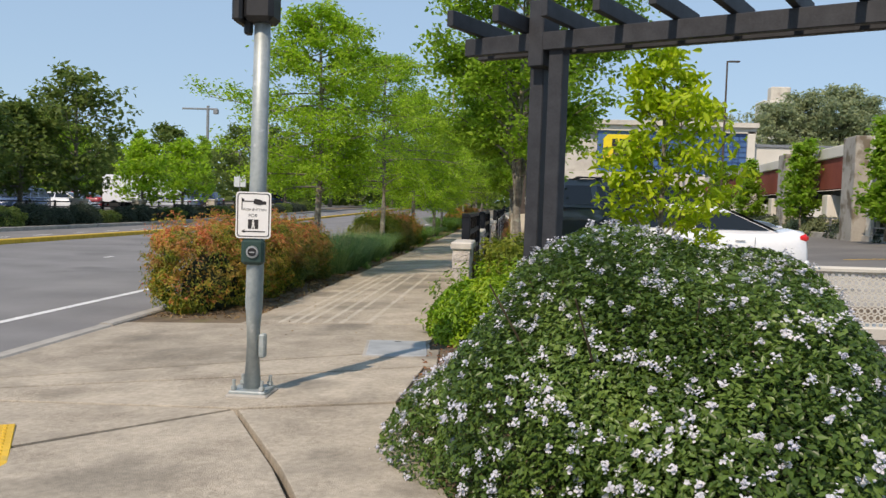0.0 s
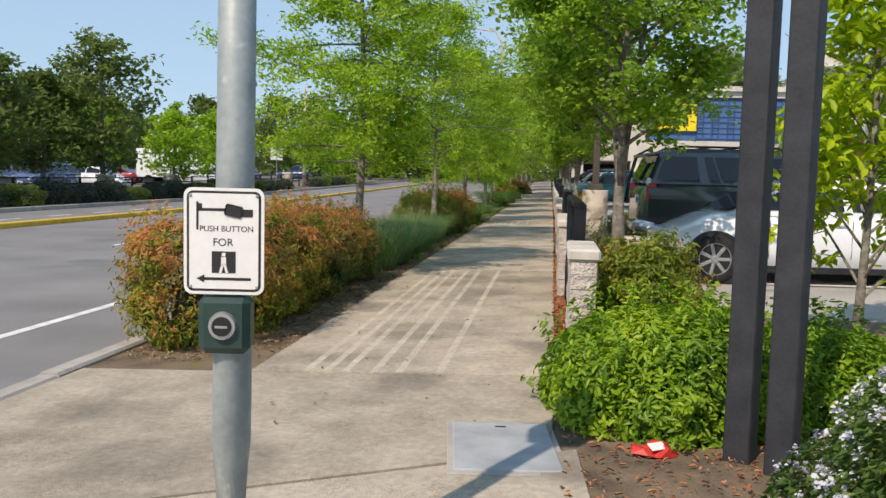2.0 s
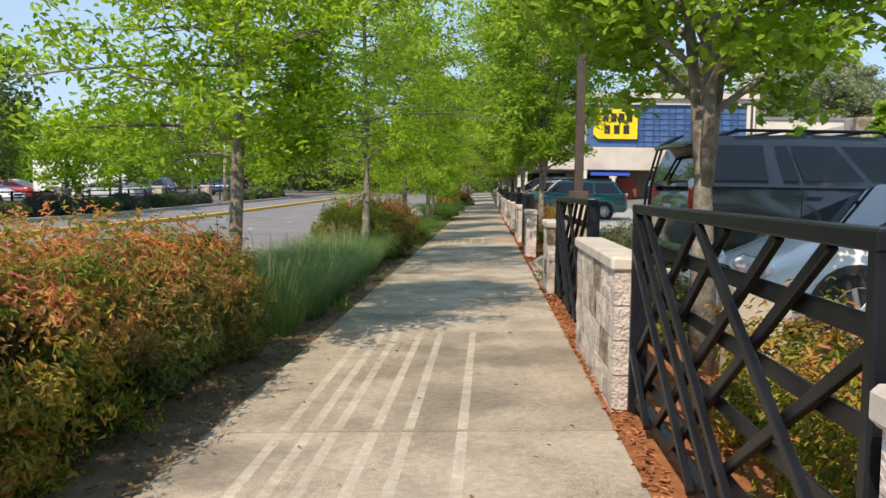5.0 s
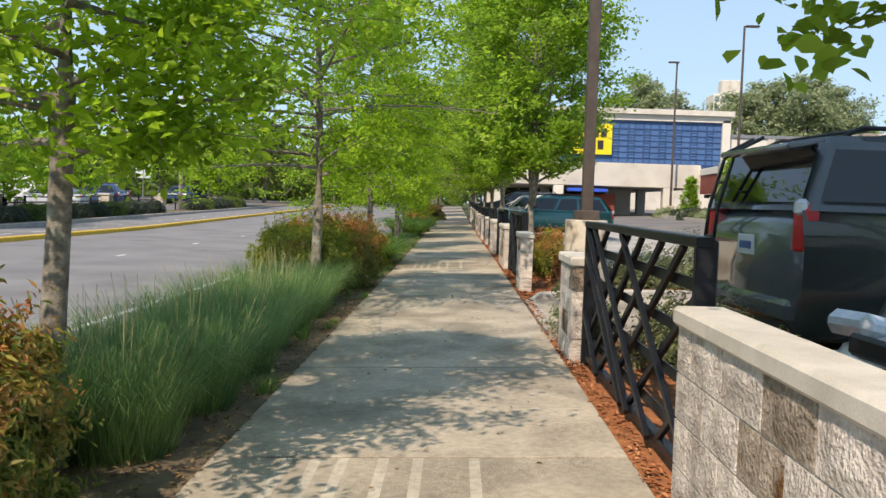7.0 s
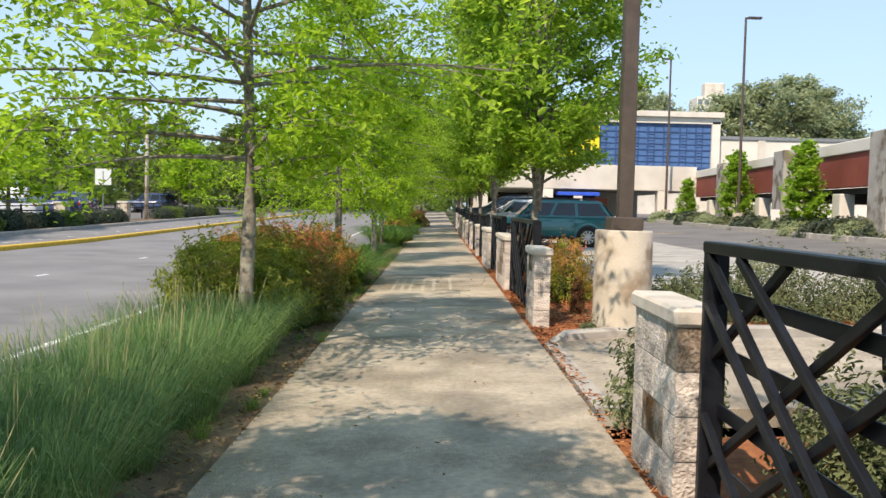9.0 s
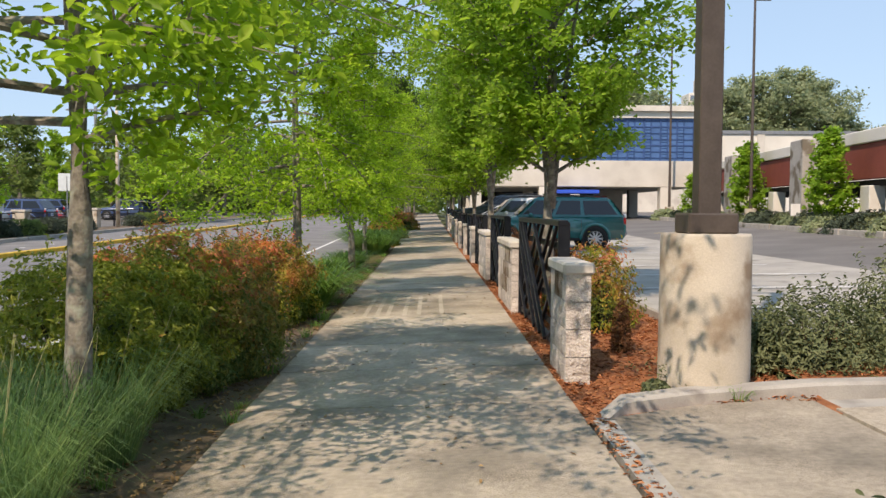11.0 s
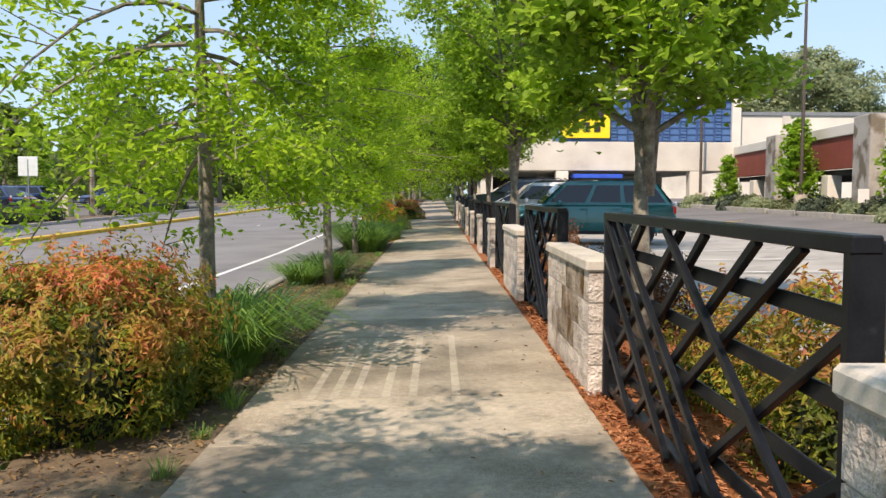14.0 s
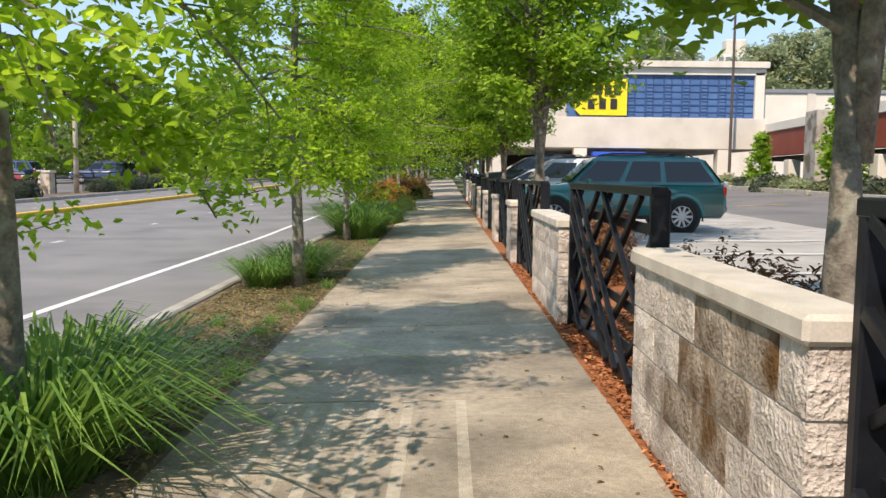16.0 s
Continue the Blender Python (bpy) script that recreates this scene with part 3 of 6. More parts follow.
strip("lamp_bed", 1.0, 6.8, [24.0, 25.0, 26.2], MULCH, 0.04, "reddish bark mulch bed round the lamp base", category="planting bed", nx=2)
edge = thing("walk_edging", (0, 0, 0), "narrow pale concrete edging beside the sidewalk", "kerb", "", "structure")
raw("edging_length", [(-0.6, 20.5, -0.1), (-0.47, 20.5, -0.1), (-0.47, 20.5, 0.012), (-0.6, 20.5, 0.01), (-0.6, 23.25, -0.1), (-0.47, 23.25, -0.1), (-0.47, 23.25, 0.012), (-0.6, 23.25, 0.01)], [(3, 2, 6, 7), (0, 3, 7, 4), (1, 5, 6, 2), (0, 1, 2, 3), (4, 7, 6, 5)], KERB, edge)

# ---- block walls and steel fence panels ----
rng = np.random.default_rng(4)


def block_mesh(sx, sy, sz, seed):
    """A split-faced block: rough long faces, chamfered joints."""
    r = np.random.default_rng(seed)
    b = bmesh.new()
    n, m = 4, 3
    grids = []
    for side in (-1, 1):
        g = []
        for i in range(n + 1):
            row = []
            for k in range(m + 1):
                y, z = -sy / 2 + sy * i / n, sz * k / m
                rim = i in (0, n) or k in (0, m)
                row.append(b.verts.new((side * (sx / 2 - (0.01 if rim else -0.002 + 0.012 * r.random())), y, z)))
            g.append(row)
        for i in range(n):
            for k in range(m):
                q = (g[i][k], g[i + 1][k], g[i + 1][k + 1], g[i][k + 1])
                b.faces.new(q if side > 0 else q[::-1])
        grids.append(g)
    a, c = grids
    for i in range(n):
        b.faces.new((a[i][m], a[i + 1][m], c[i + 1][m], c[i][m])[::-1])
    for k in range(m):
        mid = [b.verts.new(((r.random() - 0.5) * 0.03, -sy / 2 - 0.008 * r.random(), sz * (k + 0.5) / m))]
        b.faces.new((a[0][k], c[0][k], mid[0]))
        b.faces.new((c[0][k], c[0][k + 1], mid[0]))
        b.faces.new((c[0][k + 1], a[0][k + 1], mid[0]))
        b.faces.new((a[0][k + 1], a[0][k], mid[0]))
        b.faces.new((a[n][k], a[n][k + 1], c[n][k + 1], c[n][k]))
    me = bpy.data.meshes.new("block")
    b.to_mesh(me)
    b.free()
    return me


BLOCKS = {}
for stain in (0, 1):
    for half in (0, 1):
        for s in range(4):
            me = block_mesh(0.2, 0.392 if not half else 0.192, 0.193, 10 * s + half)
            me.materials.append(BLOCK_STAINED if stain else BLOCK)
            BLOCKS[stain, half, s] = me


def block_wall(y0, n_half, stained=(), label="low split-faced block wall with a smooth concrete cap", x0=-0.5):
    """A wall of half-block lengths n_half from y0, 0.8 m of courses and a cap."""
    L = n_half * 0.203
    yc = y0 + L / 2
    x = x0 + bend(yc)
    w = thing("block_wall", pose(x, yc, rise(yc), 0, 0, math.degrees(math.atan2(0.0045 if yc > 32 else 0, 1))), label, "wall", "block walls")
    part("core", box(0.17, L - 0.03, 0.84, (0, 0, 0.38), 0.004), MORTAR, w)
    for c in range(-1, 4):
        k = 0
        while k < n_half:
            half = 1 if (k == 0 and (c % 2) and n_half > 1) or k == n_half - 1 else 0
            ln = 0.203 if half else 0.406
            ob = new("block", BLOCKS[1 if (c, k) in stained else 0, half, int(rng.integers(4))])
            ob.parent = w
            ob.matrix_basis = pose(0, -L / 2 + k * 0.203 + ln / 2, c * 0.203 - 0.01 + 0.005)
            k += 1 if half else 2
    part("cap", box(0.23, L + 0.035, 0.085, (0, 0, 0.842), 0.016), CAP, w, "smooth cream concrete cap")
    return w


def fence_panel(y0, y1, seed):
    """A black steel panel: end plates, flat rails and leaning bars."""
    L, yc = y1 - y0, (y0 + y1) / 2
    r = np.random.default_rng(seed)
    t = thing("fence_panel", pose(-0.47 + bend(yc), yc, rise(yc), 0, 0, math.degrees(math.atan2(0.0045 if yc > 32 else 0, 1))), "black painted steel fence panel of flat rails and leaning bars", "fence", "fence panels")
    for s in (-1, 1):
        part("post", box(0.1, 0.05, 1.17, (0.01, s * (L / 2 - 0.04), 0.585), 0.008), BLACK, t)
    part("top_rail", box(0.085, L - 0.02, 0.05, (0.0, 0, 1.16), 0.006), BLACK, t)
    for z in (0.95, 0.71, 0.46, 0.21):
        part("rail", box(0.012, L - 0.12, 0.062, (0.035, 0, z), 0.003), BLACK, t)
    part("bottom_rail", box(0.06, L - 0.1, 0.05, (0.02, 0, 0.07), 0.005), BLACK, t)
    # two crossing sets of bars, both about sixty degrees off plumb, fanning closer to the far end
    lo, hi, z0, z1 = -L / 2 + 0.07, L / 2 - 0.07, 0.06, 1.135

    def bar(name, y_top, run, x):
        """A bar from the top rail, run metres along for each metre down, cut at the posts."""
        pts = []
        for z in (z1, z0):
            y = y_top + run * (z1 - z)
            c = min(max(y, lo), hi)
            pts.append((c, z1 - (c - y_top) / run))
        (ya, za), (yb, zb) = pts
        if za - zb < 0.15 or za > z1 + 0.01 or zb < z0 - 0.01:
            return
        ang = math.degrees(math.atan2(yb - ya, za - zb))
        part(name, box(0.03, 0.04, math.hypot(yb - ya, za - zb), (x, (ya + yb) / 2, (za + zb) / 2), 0.004, (ang, 0, 0)), BLACK, t)

    for u in (-1.2, -0.3, 0.05, 0.4, 1.45):
        bar("bar", L / 2 - u + r.uniform(-0.04, 0.04), -1.75 + r.uniform(-0.12, 0.12), -0.03)
    for u in (-0.9, -0.25, 0.37, 0.77, 1.3, 1.7, 2.4):
        bar("brace", -L / 2 + u + r.uniform(-0.04, 0.04), 1.62 + r.uniform(-0.12, 0.12), 0.003)
    return t


block_wall(9.4, 4, (), x0=-0.45)
fence_panel(10.32, 13.35, 1)
block_wall(13.38, 10, {(3, 3), (2, 4), (1, 1)})
fence_panel(15.46, 18.7, 2)
block_wall(18.74, 4, {(3, 0), (1, 1)})
block_wall(24.36, 4, {(3, 1)})
fence_panel(25.3, 28.55, 3)
block_wall(28.58, 10, {(3, 1), (3, 3), (2, 2), (2, 4), (1, 5), (1, 3)}, "low split-faced block wall with brown water stains and a smooth cap")
fence_panel(30.66, 33.45, 4)
block_wall(33.46, 10)
fence_panel(35.52, 38.4, 5)
block_wall(38.45, 4)
y = 39.32
while y < 66:
    fence_panel(y, y + 3.1, int(y * 10))
    block_wall(y + 3.14, 4)
    y += 4.02

# ---- plants ----


def leaf_cloud(name, c, up, size, material, parent, seed, width=0.5, jitter=0.3, droop=0.0, label="", plain=False):
    """Folded four-cornered leaves at the points c, with normals about up."""
    r = np.random.default_rng(seed)
    n = len(c)
    nrm = up + r.normal(0, 0.55, (n, 3))
    nrm /= np.linalg.norm(nrm, axis=1, keepdims=True) + 1e-9
    d = r.normal(0, 1, (n, 3))
    d[:, 2] -= droop
    d -= nrm * np.sum(d * nrm, axis=1, keepdims=True)
    d /= np.linalg.norm(d, axis=1, keepdims=True) + 1e-9
    s = np.cross(nrm, d)
    L = size * (1 + r.uniform(-jitter, jitter, (n, 1)))
    fold = nrm * L * 0.12
    w = L * width * 0.5
    v = np.empty((n, 6, 3))
    v[:, 0] = c - d * L * 0.5
    v[:, 1] = c + s * w * 0.8 - d * L * 0.2 + fold
    v[:, 2] = c + s * w * 0.9 + d * L * 0.17 + fold * 0.8
    v[:, 3] = c + d * L * 0.5 - nrm * L * 0.12
    v[:, 4] = c - s * w * 0.9 + d * L * 0.17 + fold * 0.8
    v[:, 5] = c - s * w * 0.8 - d * L * 0.2 + fold
    if plain:
        v = v[:, [0, 2, 3, 4]]
    k = v.shape[1]
    v = v.reshape(-1, 3)
    me = bpy.data.meshes.new(name)
    me.vertices.add(k * n)
    me.vertices.foreach_set("co", v.ravel())
    q = np.arange(k * n).reshape(n, k)
    cols = [[0, 1, 2], [0, 2, 3]] if plain else [[0, 1, 2], [0, 2, 3], [0, 3, 4], [0, 4, 5]]
    tri = np.concatenate([q[:, t] for t in cols], axis=1).reshape(-1, 3)
    me.loops.add(tri.size)
    me.loops.foreach_set("vertex_index", tri.ravel())
    me.polygons.add(len(tri))
    me.polygons.foreach_set("loop_start", np.arange(0, tri.size, 3))
    me.update(calc_edges=True)
    me.validate()
    return link_mesh(name, me, material, parent, label)


def grow(seed, H, base, R, style, n_main, r0, leaf, per, spread=0.11, twigs=6):
    """Limb paths and leaf points of a tree."""
    r = np.random.default_rng(seed)
    limbs, pts = [], []
    lean = r.normal(0, 0.012, 2)

    def trunk_at(z):
        return np.array([lean[0] * z + 0.03 * math.sin(z * 1.3 + seed), lean[1] * z + 0.03 * math.cos(z * 1.1 + seed), z])

    zs = np.linspace(0, H * 0.93, 9)
    trunk = ([trunk_at(z) for z in zs], [r0 * (1.25 if z == 0 else 1) * (1 - 0.93 * z / H) + 0.006 for z in zs])
    for i in range(n_main):
        f = (i + r.random() * 0.8) / n_main
        z0 = base + (H * 0.9 - base) * f
        az = i * 2.4 + r.uniform(-0.4, 0.4)
        if style == "vase":
            env = (0.45 + 1.3 * f) if f < 0.4 else (1.0 - 0.75 * ((f - 0.4) / 0.6) ** 1.5)
            rise_ = r.uniform(0.35, 0.95)
        elif style == "column":
            env = 1.0 - 0.7 * f
            rise_ = r.uniform(0.8, 1.3)
        else:
            env = (0.8 + 0.6 * f) if f < 0.3 else (1.0 - 0.82 * ((f - 0.3) / 0.7) ** 1.1)
            rise_ = r.uniform(-0.05, 0.45) - (0.2 if f < 0.25 else 0)
        ln = R * env * r.uniform(0.78, 1.15)
        out = np.array([math.cos(az), math.sin(az), 0])
        side = np.array([-out[1], out[0], 0])
        if style == "oak" and (out[0] * ln > 0.7 and z0 + rise_ * ln < base + 1.0):
            ln, rise_ = 0.72 / max(out[0], 0.5), max(rise_, 0.3)
        if style == "oak" and f < 0.2:
            rise_ = max(rise_, 0.08)
        hang = 0.12 if style == "oak" else 0.0
        if style == "droop":
            rise_, hang = r.uniform(0.0, 0.4), (0.7 if f < 0.35 else 0.15)
            if out[0] * ln > 0.75 and f < 0.45:
                ln = 0.75 / max(out[0], 0.5)
        path, p0 = [], trunk_at(z0)
        w = r.normal(0, 0.12)
        for k in range(6):
            t = k / 5
            path.append(p0 + out * ln * t + side * ln * w * t * t + np.array([0, 0, ln * (rise_ * t - hang * t * t)]))
        rr = max(r0 * 0.38 * (1 - 0.7 * f), 0.008)
        limbs.append((path, [rr * (1 - 0.85 * k / 5) + 0.002 for k in range(6)]))
        for j in range(twigs):
            t = 0.25 + 0.75 * (j + r.random()) / twigs
            k = min(int(t * 5), 4)
            a = path[k] + (path[k + 1] - path[k]) * (t * 5 - k)
            d = out * r.uniform(0.1, 0.9) + side * r.uniform(-1, 1) + np.array([0, 0, r.uniform(-0.35, 0.6)])
            d /= np.linalg.norm(d)
            tl = ln * r.uniform(0.22, 0.42) + 0.08
            e = a + d * tl
            e[2] -= 0.08 * tl
            limbs.append(([a, (a + e) / 2 + r.normal(0, 0.02, 3), e], [0.006, 0.004, 0.002]))
            m = per
            tt = r.random((m, 1)) ** 0.8
            pts.append(a + (e - a) * (0.15 + 0.95 * tt) + r.normal(0, spread, (m, 3)) * np.array([1, 1, 0.6]))
    pts = np.concatenate(pts)
    return trunk, limbs, pts


def tree(name, m, label, seed, H, base, R, style, n_main, r0, leaf, per, material, width=0.55, spread=0.11, droop=0.3, twigs=6, forks=0, group="street trees", plain=False):
    t = thing(name, m, label, "tree", group)
    trunk, limbs, pts = grow(seed, H, base, R, style, n_main, r0, leaf, per, spread, twigs)
    if forks:
        trunk = (trunk[0], [q if p[2] < base * 0.85 else q * 0.6 for p, q in zip(*trunk)])
    b = tube(*trunk, 10)
    if forks:
        for k in range(forks):
            az = k * 2.1 + 0.5
            p = [np.array([0.2 * r0 * math.cos(az), 0.2 * r0 * math.sin(az), base * 0.76]) + np.array([math.cos(az), math.sin(az), 0]) * (0.55 * s ** 1.2) + np.array([0, 0, H * 0.5 * s]) for s in (0, 0.15, 0.35, 0.65, 1.0)]
            tube(p, [r0 * 0.62, r0 * 0.55, r0 * 0.42, r0 * 0.28, 0.012], 8, b)
    part("trunk", b, BARK, t, "", True)
    b = bmesh.new()
    for path, rad in limbs:
        tube(path, rad, 5 if len(path) > 3 else 3, b)
    part("branchwork", b, BARK, t)
    up = np.tile(np.array([[0, 0, 1.0]]), (len(pts), 1))
    leaf_cloud("crown", pts, up, leaf, material, t, seed + 1, width, 0.35, droop, "", plain)
    return t


def mound_points(seed, n, rx, ry, h, lump=0.16, depth=0.3, flat=2.4, z0=0.02, ball=False):
    """Points in the outer shell of a lumpy mound, with outward normals."""
    r = np.random.default_rng(seed)
    th = r.uniform(0, 2 * math.pi, n)
    u = r.uniform(-0.9 if ball else 0.0, 1, n)
    ph = np.arccos(u)
    d = np.stack([np.sin(ph) * np.cos(th), np.sin(ph) * np.sin(th), np.cos(ph)], 1)
    k = (np.abs(d[:, 0]) ** flat + np.abs(d[:, 1]) ** flat + np.abs(d[:, 2]) ** flat) ** (-1 / flat)
    wob = np.zeros(n)
    rw = np.random.default_rng(seed + 999)
    for i in range(5):
        w = rw.normal(0, 1, 3) * (2.2 + i * 1.1)
        wob += np.sin(d @ w * 1.6 + rw.uniform(0, 6)) / (i + 1.5)
    k = k * (1 + lump * wob * 0.6) * (1 - depth * r.random(n) ** 2.0)
    p = d * k[:, None] * np.array([rx, ry, h])
    p[:, 2] = np.maximum(p[:, 2] * 0.5 + h * 0.5, 0.04) if ball else np.abs(p[:, 2]) + z0
    nr = d / np.array([rx, ry, h])
    nr /= np.linalg.norm(nr, axis=1, keepdims=True)
    nr[:, 2] += 0.5
    return p, nr


def core_mesh(rx, ry, h, seed):
    b = bmesh.new()
    bmesh.ops.create_icosphere(b, subdivisions=3, radius=1)
    for v in b.verts:
        k = 1 + 0.1 * math.sin(v.co.x * 5 + seed) * math.cos(v.co.y * 4 - seed)
        v.co = Vector((v.co.x * rx * k, v.co.y * ry * k, max(v.co.z, -0.05) * h * k))
    return b


def shrub(name, m, label, seed, rx, ry, h, n, leaf, material, width=0.35, lump=0.16, depth=0.35, flat=2.4, droop=0.2, stems=True, category="shrub", group="", sprigs=0, core=0.72, ball=False, fine=False):
    t = thing(name, m, label, category, group)
    p, nr = mound_points(seed, n, rx, ry, h, lump, depth, flat, 0.02, ball)
    if fine is True:
        # leaves gathered on rounded clumps with dark hollows between
        r = np.random.default_rng(seed + 7)
        k, m = 64, n * 4 // 5 // 64
        q, qn = mound_points(seed, k, rx * 0.9, ry * 0.93, h * 0.9, lump, 0.16, flat, 0.02, ball)
        d = r.normal(0, 1, (k * m, 3)) + np.repeat(qn, m, 0) * 0.9
        d /= np.linalg.norm(d, axis=1, keepdims=True)
        rad = np.repeat(r.uniform(0.09, 0.2, (k, 1)), m, 0) * (1 - 0.45 * r.random((k * m, 1)) ** 2)
        q = np.repeat(q, m, 0) + d * rad * np.array([1.1, 1.1, 0.8])
        q[:, 2] = np.maximum(q[:, 2], 0.03)
        dn = d + np.array([0, 0, 0.6])
        keep = n - k * m
        p, nr = np.concatenate([p[:keep], q]), np.concatenate([nr[:keep], dn])
    if sprigs:
        r = np.random.default_rng(seed + 5)
        q, qn = mound_points(seed, sprigs, rx, ry, h, lump, 0.03, flat, 0.02, ball)
        q = np.repeat(q, 14, 0) + np.repeat(qn, 14, 0) * r.uniform(0, 0.13, (sprigs * 14, 1)) + r.normal(0, 0.02, (sprigs * 14, 3))
        p, nr = np.concatenate([p, q]), np.concatenate([nr, np.repeat(qn, 14, 0)])
    leaf_cloud("foliage", p, nr, leaf, material, t, seed + 2, width, 0.4, droop, "", bool(fine))
    # added hull fills the shrub; its dark colour stands in for shade within
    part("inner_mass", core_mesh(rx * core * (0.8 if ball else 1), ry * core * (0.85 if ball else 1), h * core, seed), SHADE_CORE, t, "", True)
    if stems:
        b = bmesh.new()
        r = np.random.default_rng(seed + 3)
        for i in range(14):
            a, s = r.uniform(0, 6.28), r.uniform(0.2, 0.75)
            tube([(rx * s * 0.5 * math.cos(a), ry * s * 0.5 * math.sin(a), -0.05), (rx * s * 0.7 * math.cos(a), ry * s * 0.7 * math.sin(a), h * 0.35), (rx * s * math.cos(a), ry * s * math.sin(a), h * 0.75)], [0.011, 0.008, 0.004], 5, b)
        part("branchwork", b, STEM, t)
    return t


def blades(name, m, label, seed, n, rx, ry, h, width, lean, material, category="grass", group="", seedhead=0):
    """A clump of arching blades."""
    t = thing(name, m, label, category, group)
    r = np.random.default_rng(seed)
    v, f = [], []
    for i in range(n):
        a, s = r.uniform(0, 6.28), math.sqrt(r.random())
        x, y = rx * s * math.cos(a) * 0.6, ry * s * math.sin(a) * 0.6
        hh = h * r.uniform(0.6, 1.1)
        ang = a + r.normal(0, 0.7)
        ln = lean * hh * (0.2 + s) * r.uniform(0.5, 1.3)
        dx, dy = math.cos(ang), math.sin(ang)
        w = width * r.uniform(0.6, 1.2)
        k = len(v)
        for q, (u, z, ww) in enumerate(((0, 0, 1), (0.3, 0.55, 0.9), (0.75, 0.92, 0.6))):
            for sgn in (-1, 1):
                v.append((x + dx * ln * u - dy * w * ww * sgn / 2, y + dy * ln * u + dx * w * ww * sgn / 2, hh * z))
        v.append((x + dx * ln * 1.25, y + dy * ln * 1.25, hh * (0.98 - 0.25 * min(ln / hh, 1))))
        f += [(k, k + 1, k + 3, k + 2), (k + 2, k + 3, k + 5, k + 4), (k + 4, k + 5, k + 6)]
    raw("tuft", v, f, material, t)
    if seedhead:
        v, f = [], []
        for i in range(seedhead):
            a, s = r.uniform(0, 6.28), r.random()
            x, y = rx * s * math.cos(a) * 0.7, ry * s * math.sin(a) * 0.7
            ex, ey, ez = x + 0.3 * math.cos(a) * s, y + 0.3 * math.sin(a) * s, h * r.uniform(0.95, 1.35)
            k = len(v)
            v += [(x, y, h * 0.3), (x + 0.003, y, h * 0.3), (ex, ey, ez), (ex + 0.003, ey, ez), (ex + 0.012, ey + 0.01, ez - 0.06)]
            f += [(k, k + 1, k + 3, k + 2), (k + 2, k + 3, k + 4)]
        raw("seed_haze", v, f, L_PALEGRASS, t)
    return t


def verge(x, y, rz=0, s=1.0):
    z = gz(x + bend(y), y) - 0.02
    return pose(x + bend(y), y, z, 0, 0, rz) @ Matrix.Scale(s, 4)


# street trees beside the road
OAKS = []
oak_label = "young street tree with light green leaves and a thin grey trunk"
for i, (x, y, sd, H) in enumerate([(-3.55, 15.85, 11, 5.4), (-3.37, 22.5, 12, 5.7), (-3.5, 30.1, 13, 5.8), (-3.3, 36.4, 14, 5.6)]):
    OAKS.append(tree("street_tree", verge(x, y), oak_label, sd, H, (1.55, 1.7, 1.65, 1.4)[i], (1.9, 2.6, 1.85, 1.55)[i], "oak" if i < 2 else "droop", (46, 54, 46, 46)[i], 0.068, 0.072, (62, 56, 62, 56)[i], L_OAK, 0.5, 0.1, 0.4, 8))
for i, y in enumerate((43.6, 50.3, 56.6)):
    copy_thing(OAKS[i % 4], verge(-3.5, y, 70 * i + 40, 1.0 + 0.12 * (i % 3)))
MAPLES = []
maple_label = "upright shade tree with dense green leaves and several grey stems"
for i, (x, y, sd, H) in enumerate([(0.15, 14.4, 21, 7.6), (0.04, 29.7, 22, 7.4)]):
    MAPLES.append(tree("shade_tree", pose(x, y, gz(x, y) - 0.02), maple_label, sd, H, 1.7, 1.9, "vase", 66, 0.08, 0.08, 80, L_MAPLE, 0.7, 0.12, 0.5, 8, 4))
for i, (x, y) in enumerate(((0.0, 40.3), (0.1, 50.0), (0.1, 58.5))):
    copy_thing(MAPLES[(i + 1) % 2], verge(x, y, 110 * i + 60, 1.0 if i else 1.22))
# far maples standing in shade, which their darker leaf colour carries
shaded_tree = tree("shade_tree", verge(0.1, 66), "broad far shade tree, its leaves coloured dark as if shaded", 25, 8.5, 1.9, 2.4, "vase", 46, 0.09, 0.13, 44, L_SHADED, 0.7, 0.16, 0.5, 7, 0)
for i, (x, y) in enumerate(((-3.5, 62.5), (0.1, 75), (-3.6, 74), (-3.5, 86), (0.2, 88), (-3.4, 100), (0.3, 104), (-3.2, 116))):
    copy_thing(shaded_tree, verge(x, y, 110 * i + 60, 1.0 + 0.08 * (i % 3)))
lime = tree("young_dogwood", pose(1.84, 10.7, 0.05), "young tree with drooping bright yellow-green leaves", 31, 3.35, 0.32, 0.78, "column", 26, 0.035, 0.12, 26, L_LIME, 0.42, 0.09, 1.6, 5, 0, "")

# nandina hedge along the road
for i, (y, sy, h, mt, lump) in enumerate([(10.8, 0.9, 1.12, L_NANDINA, 0.3), (12.25, 0.88, 1.1, L_NANDINA, 0.3), (13.55, 0.88, 1.06, L_NANDINA_DARK, 0.28), (14.7, 0.62, 1.0, L_NANDINA_DARK, 0.18)]):
    shrub("nandina_shrub", verge(-3.7 - 0.05 * (i % 2), y), "nandina shrub with orange-red new leaves over dark green ones" if i < 2 else "nandina shrub with dark green leaves and reddish tips", 40 + i, 0.64, sy, h, 36000, 0.047, mt, 0.36, lump, 0.3, 2.5, 0.5, True, "shrub", "nandina hedge", 300, 0.66, True, True)
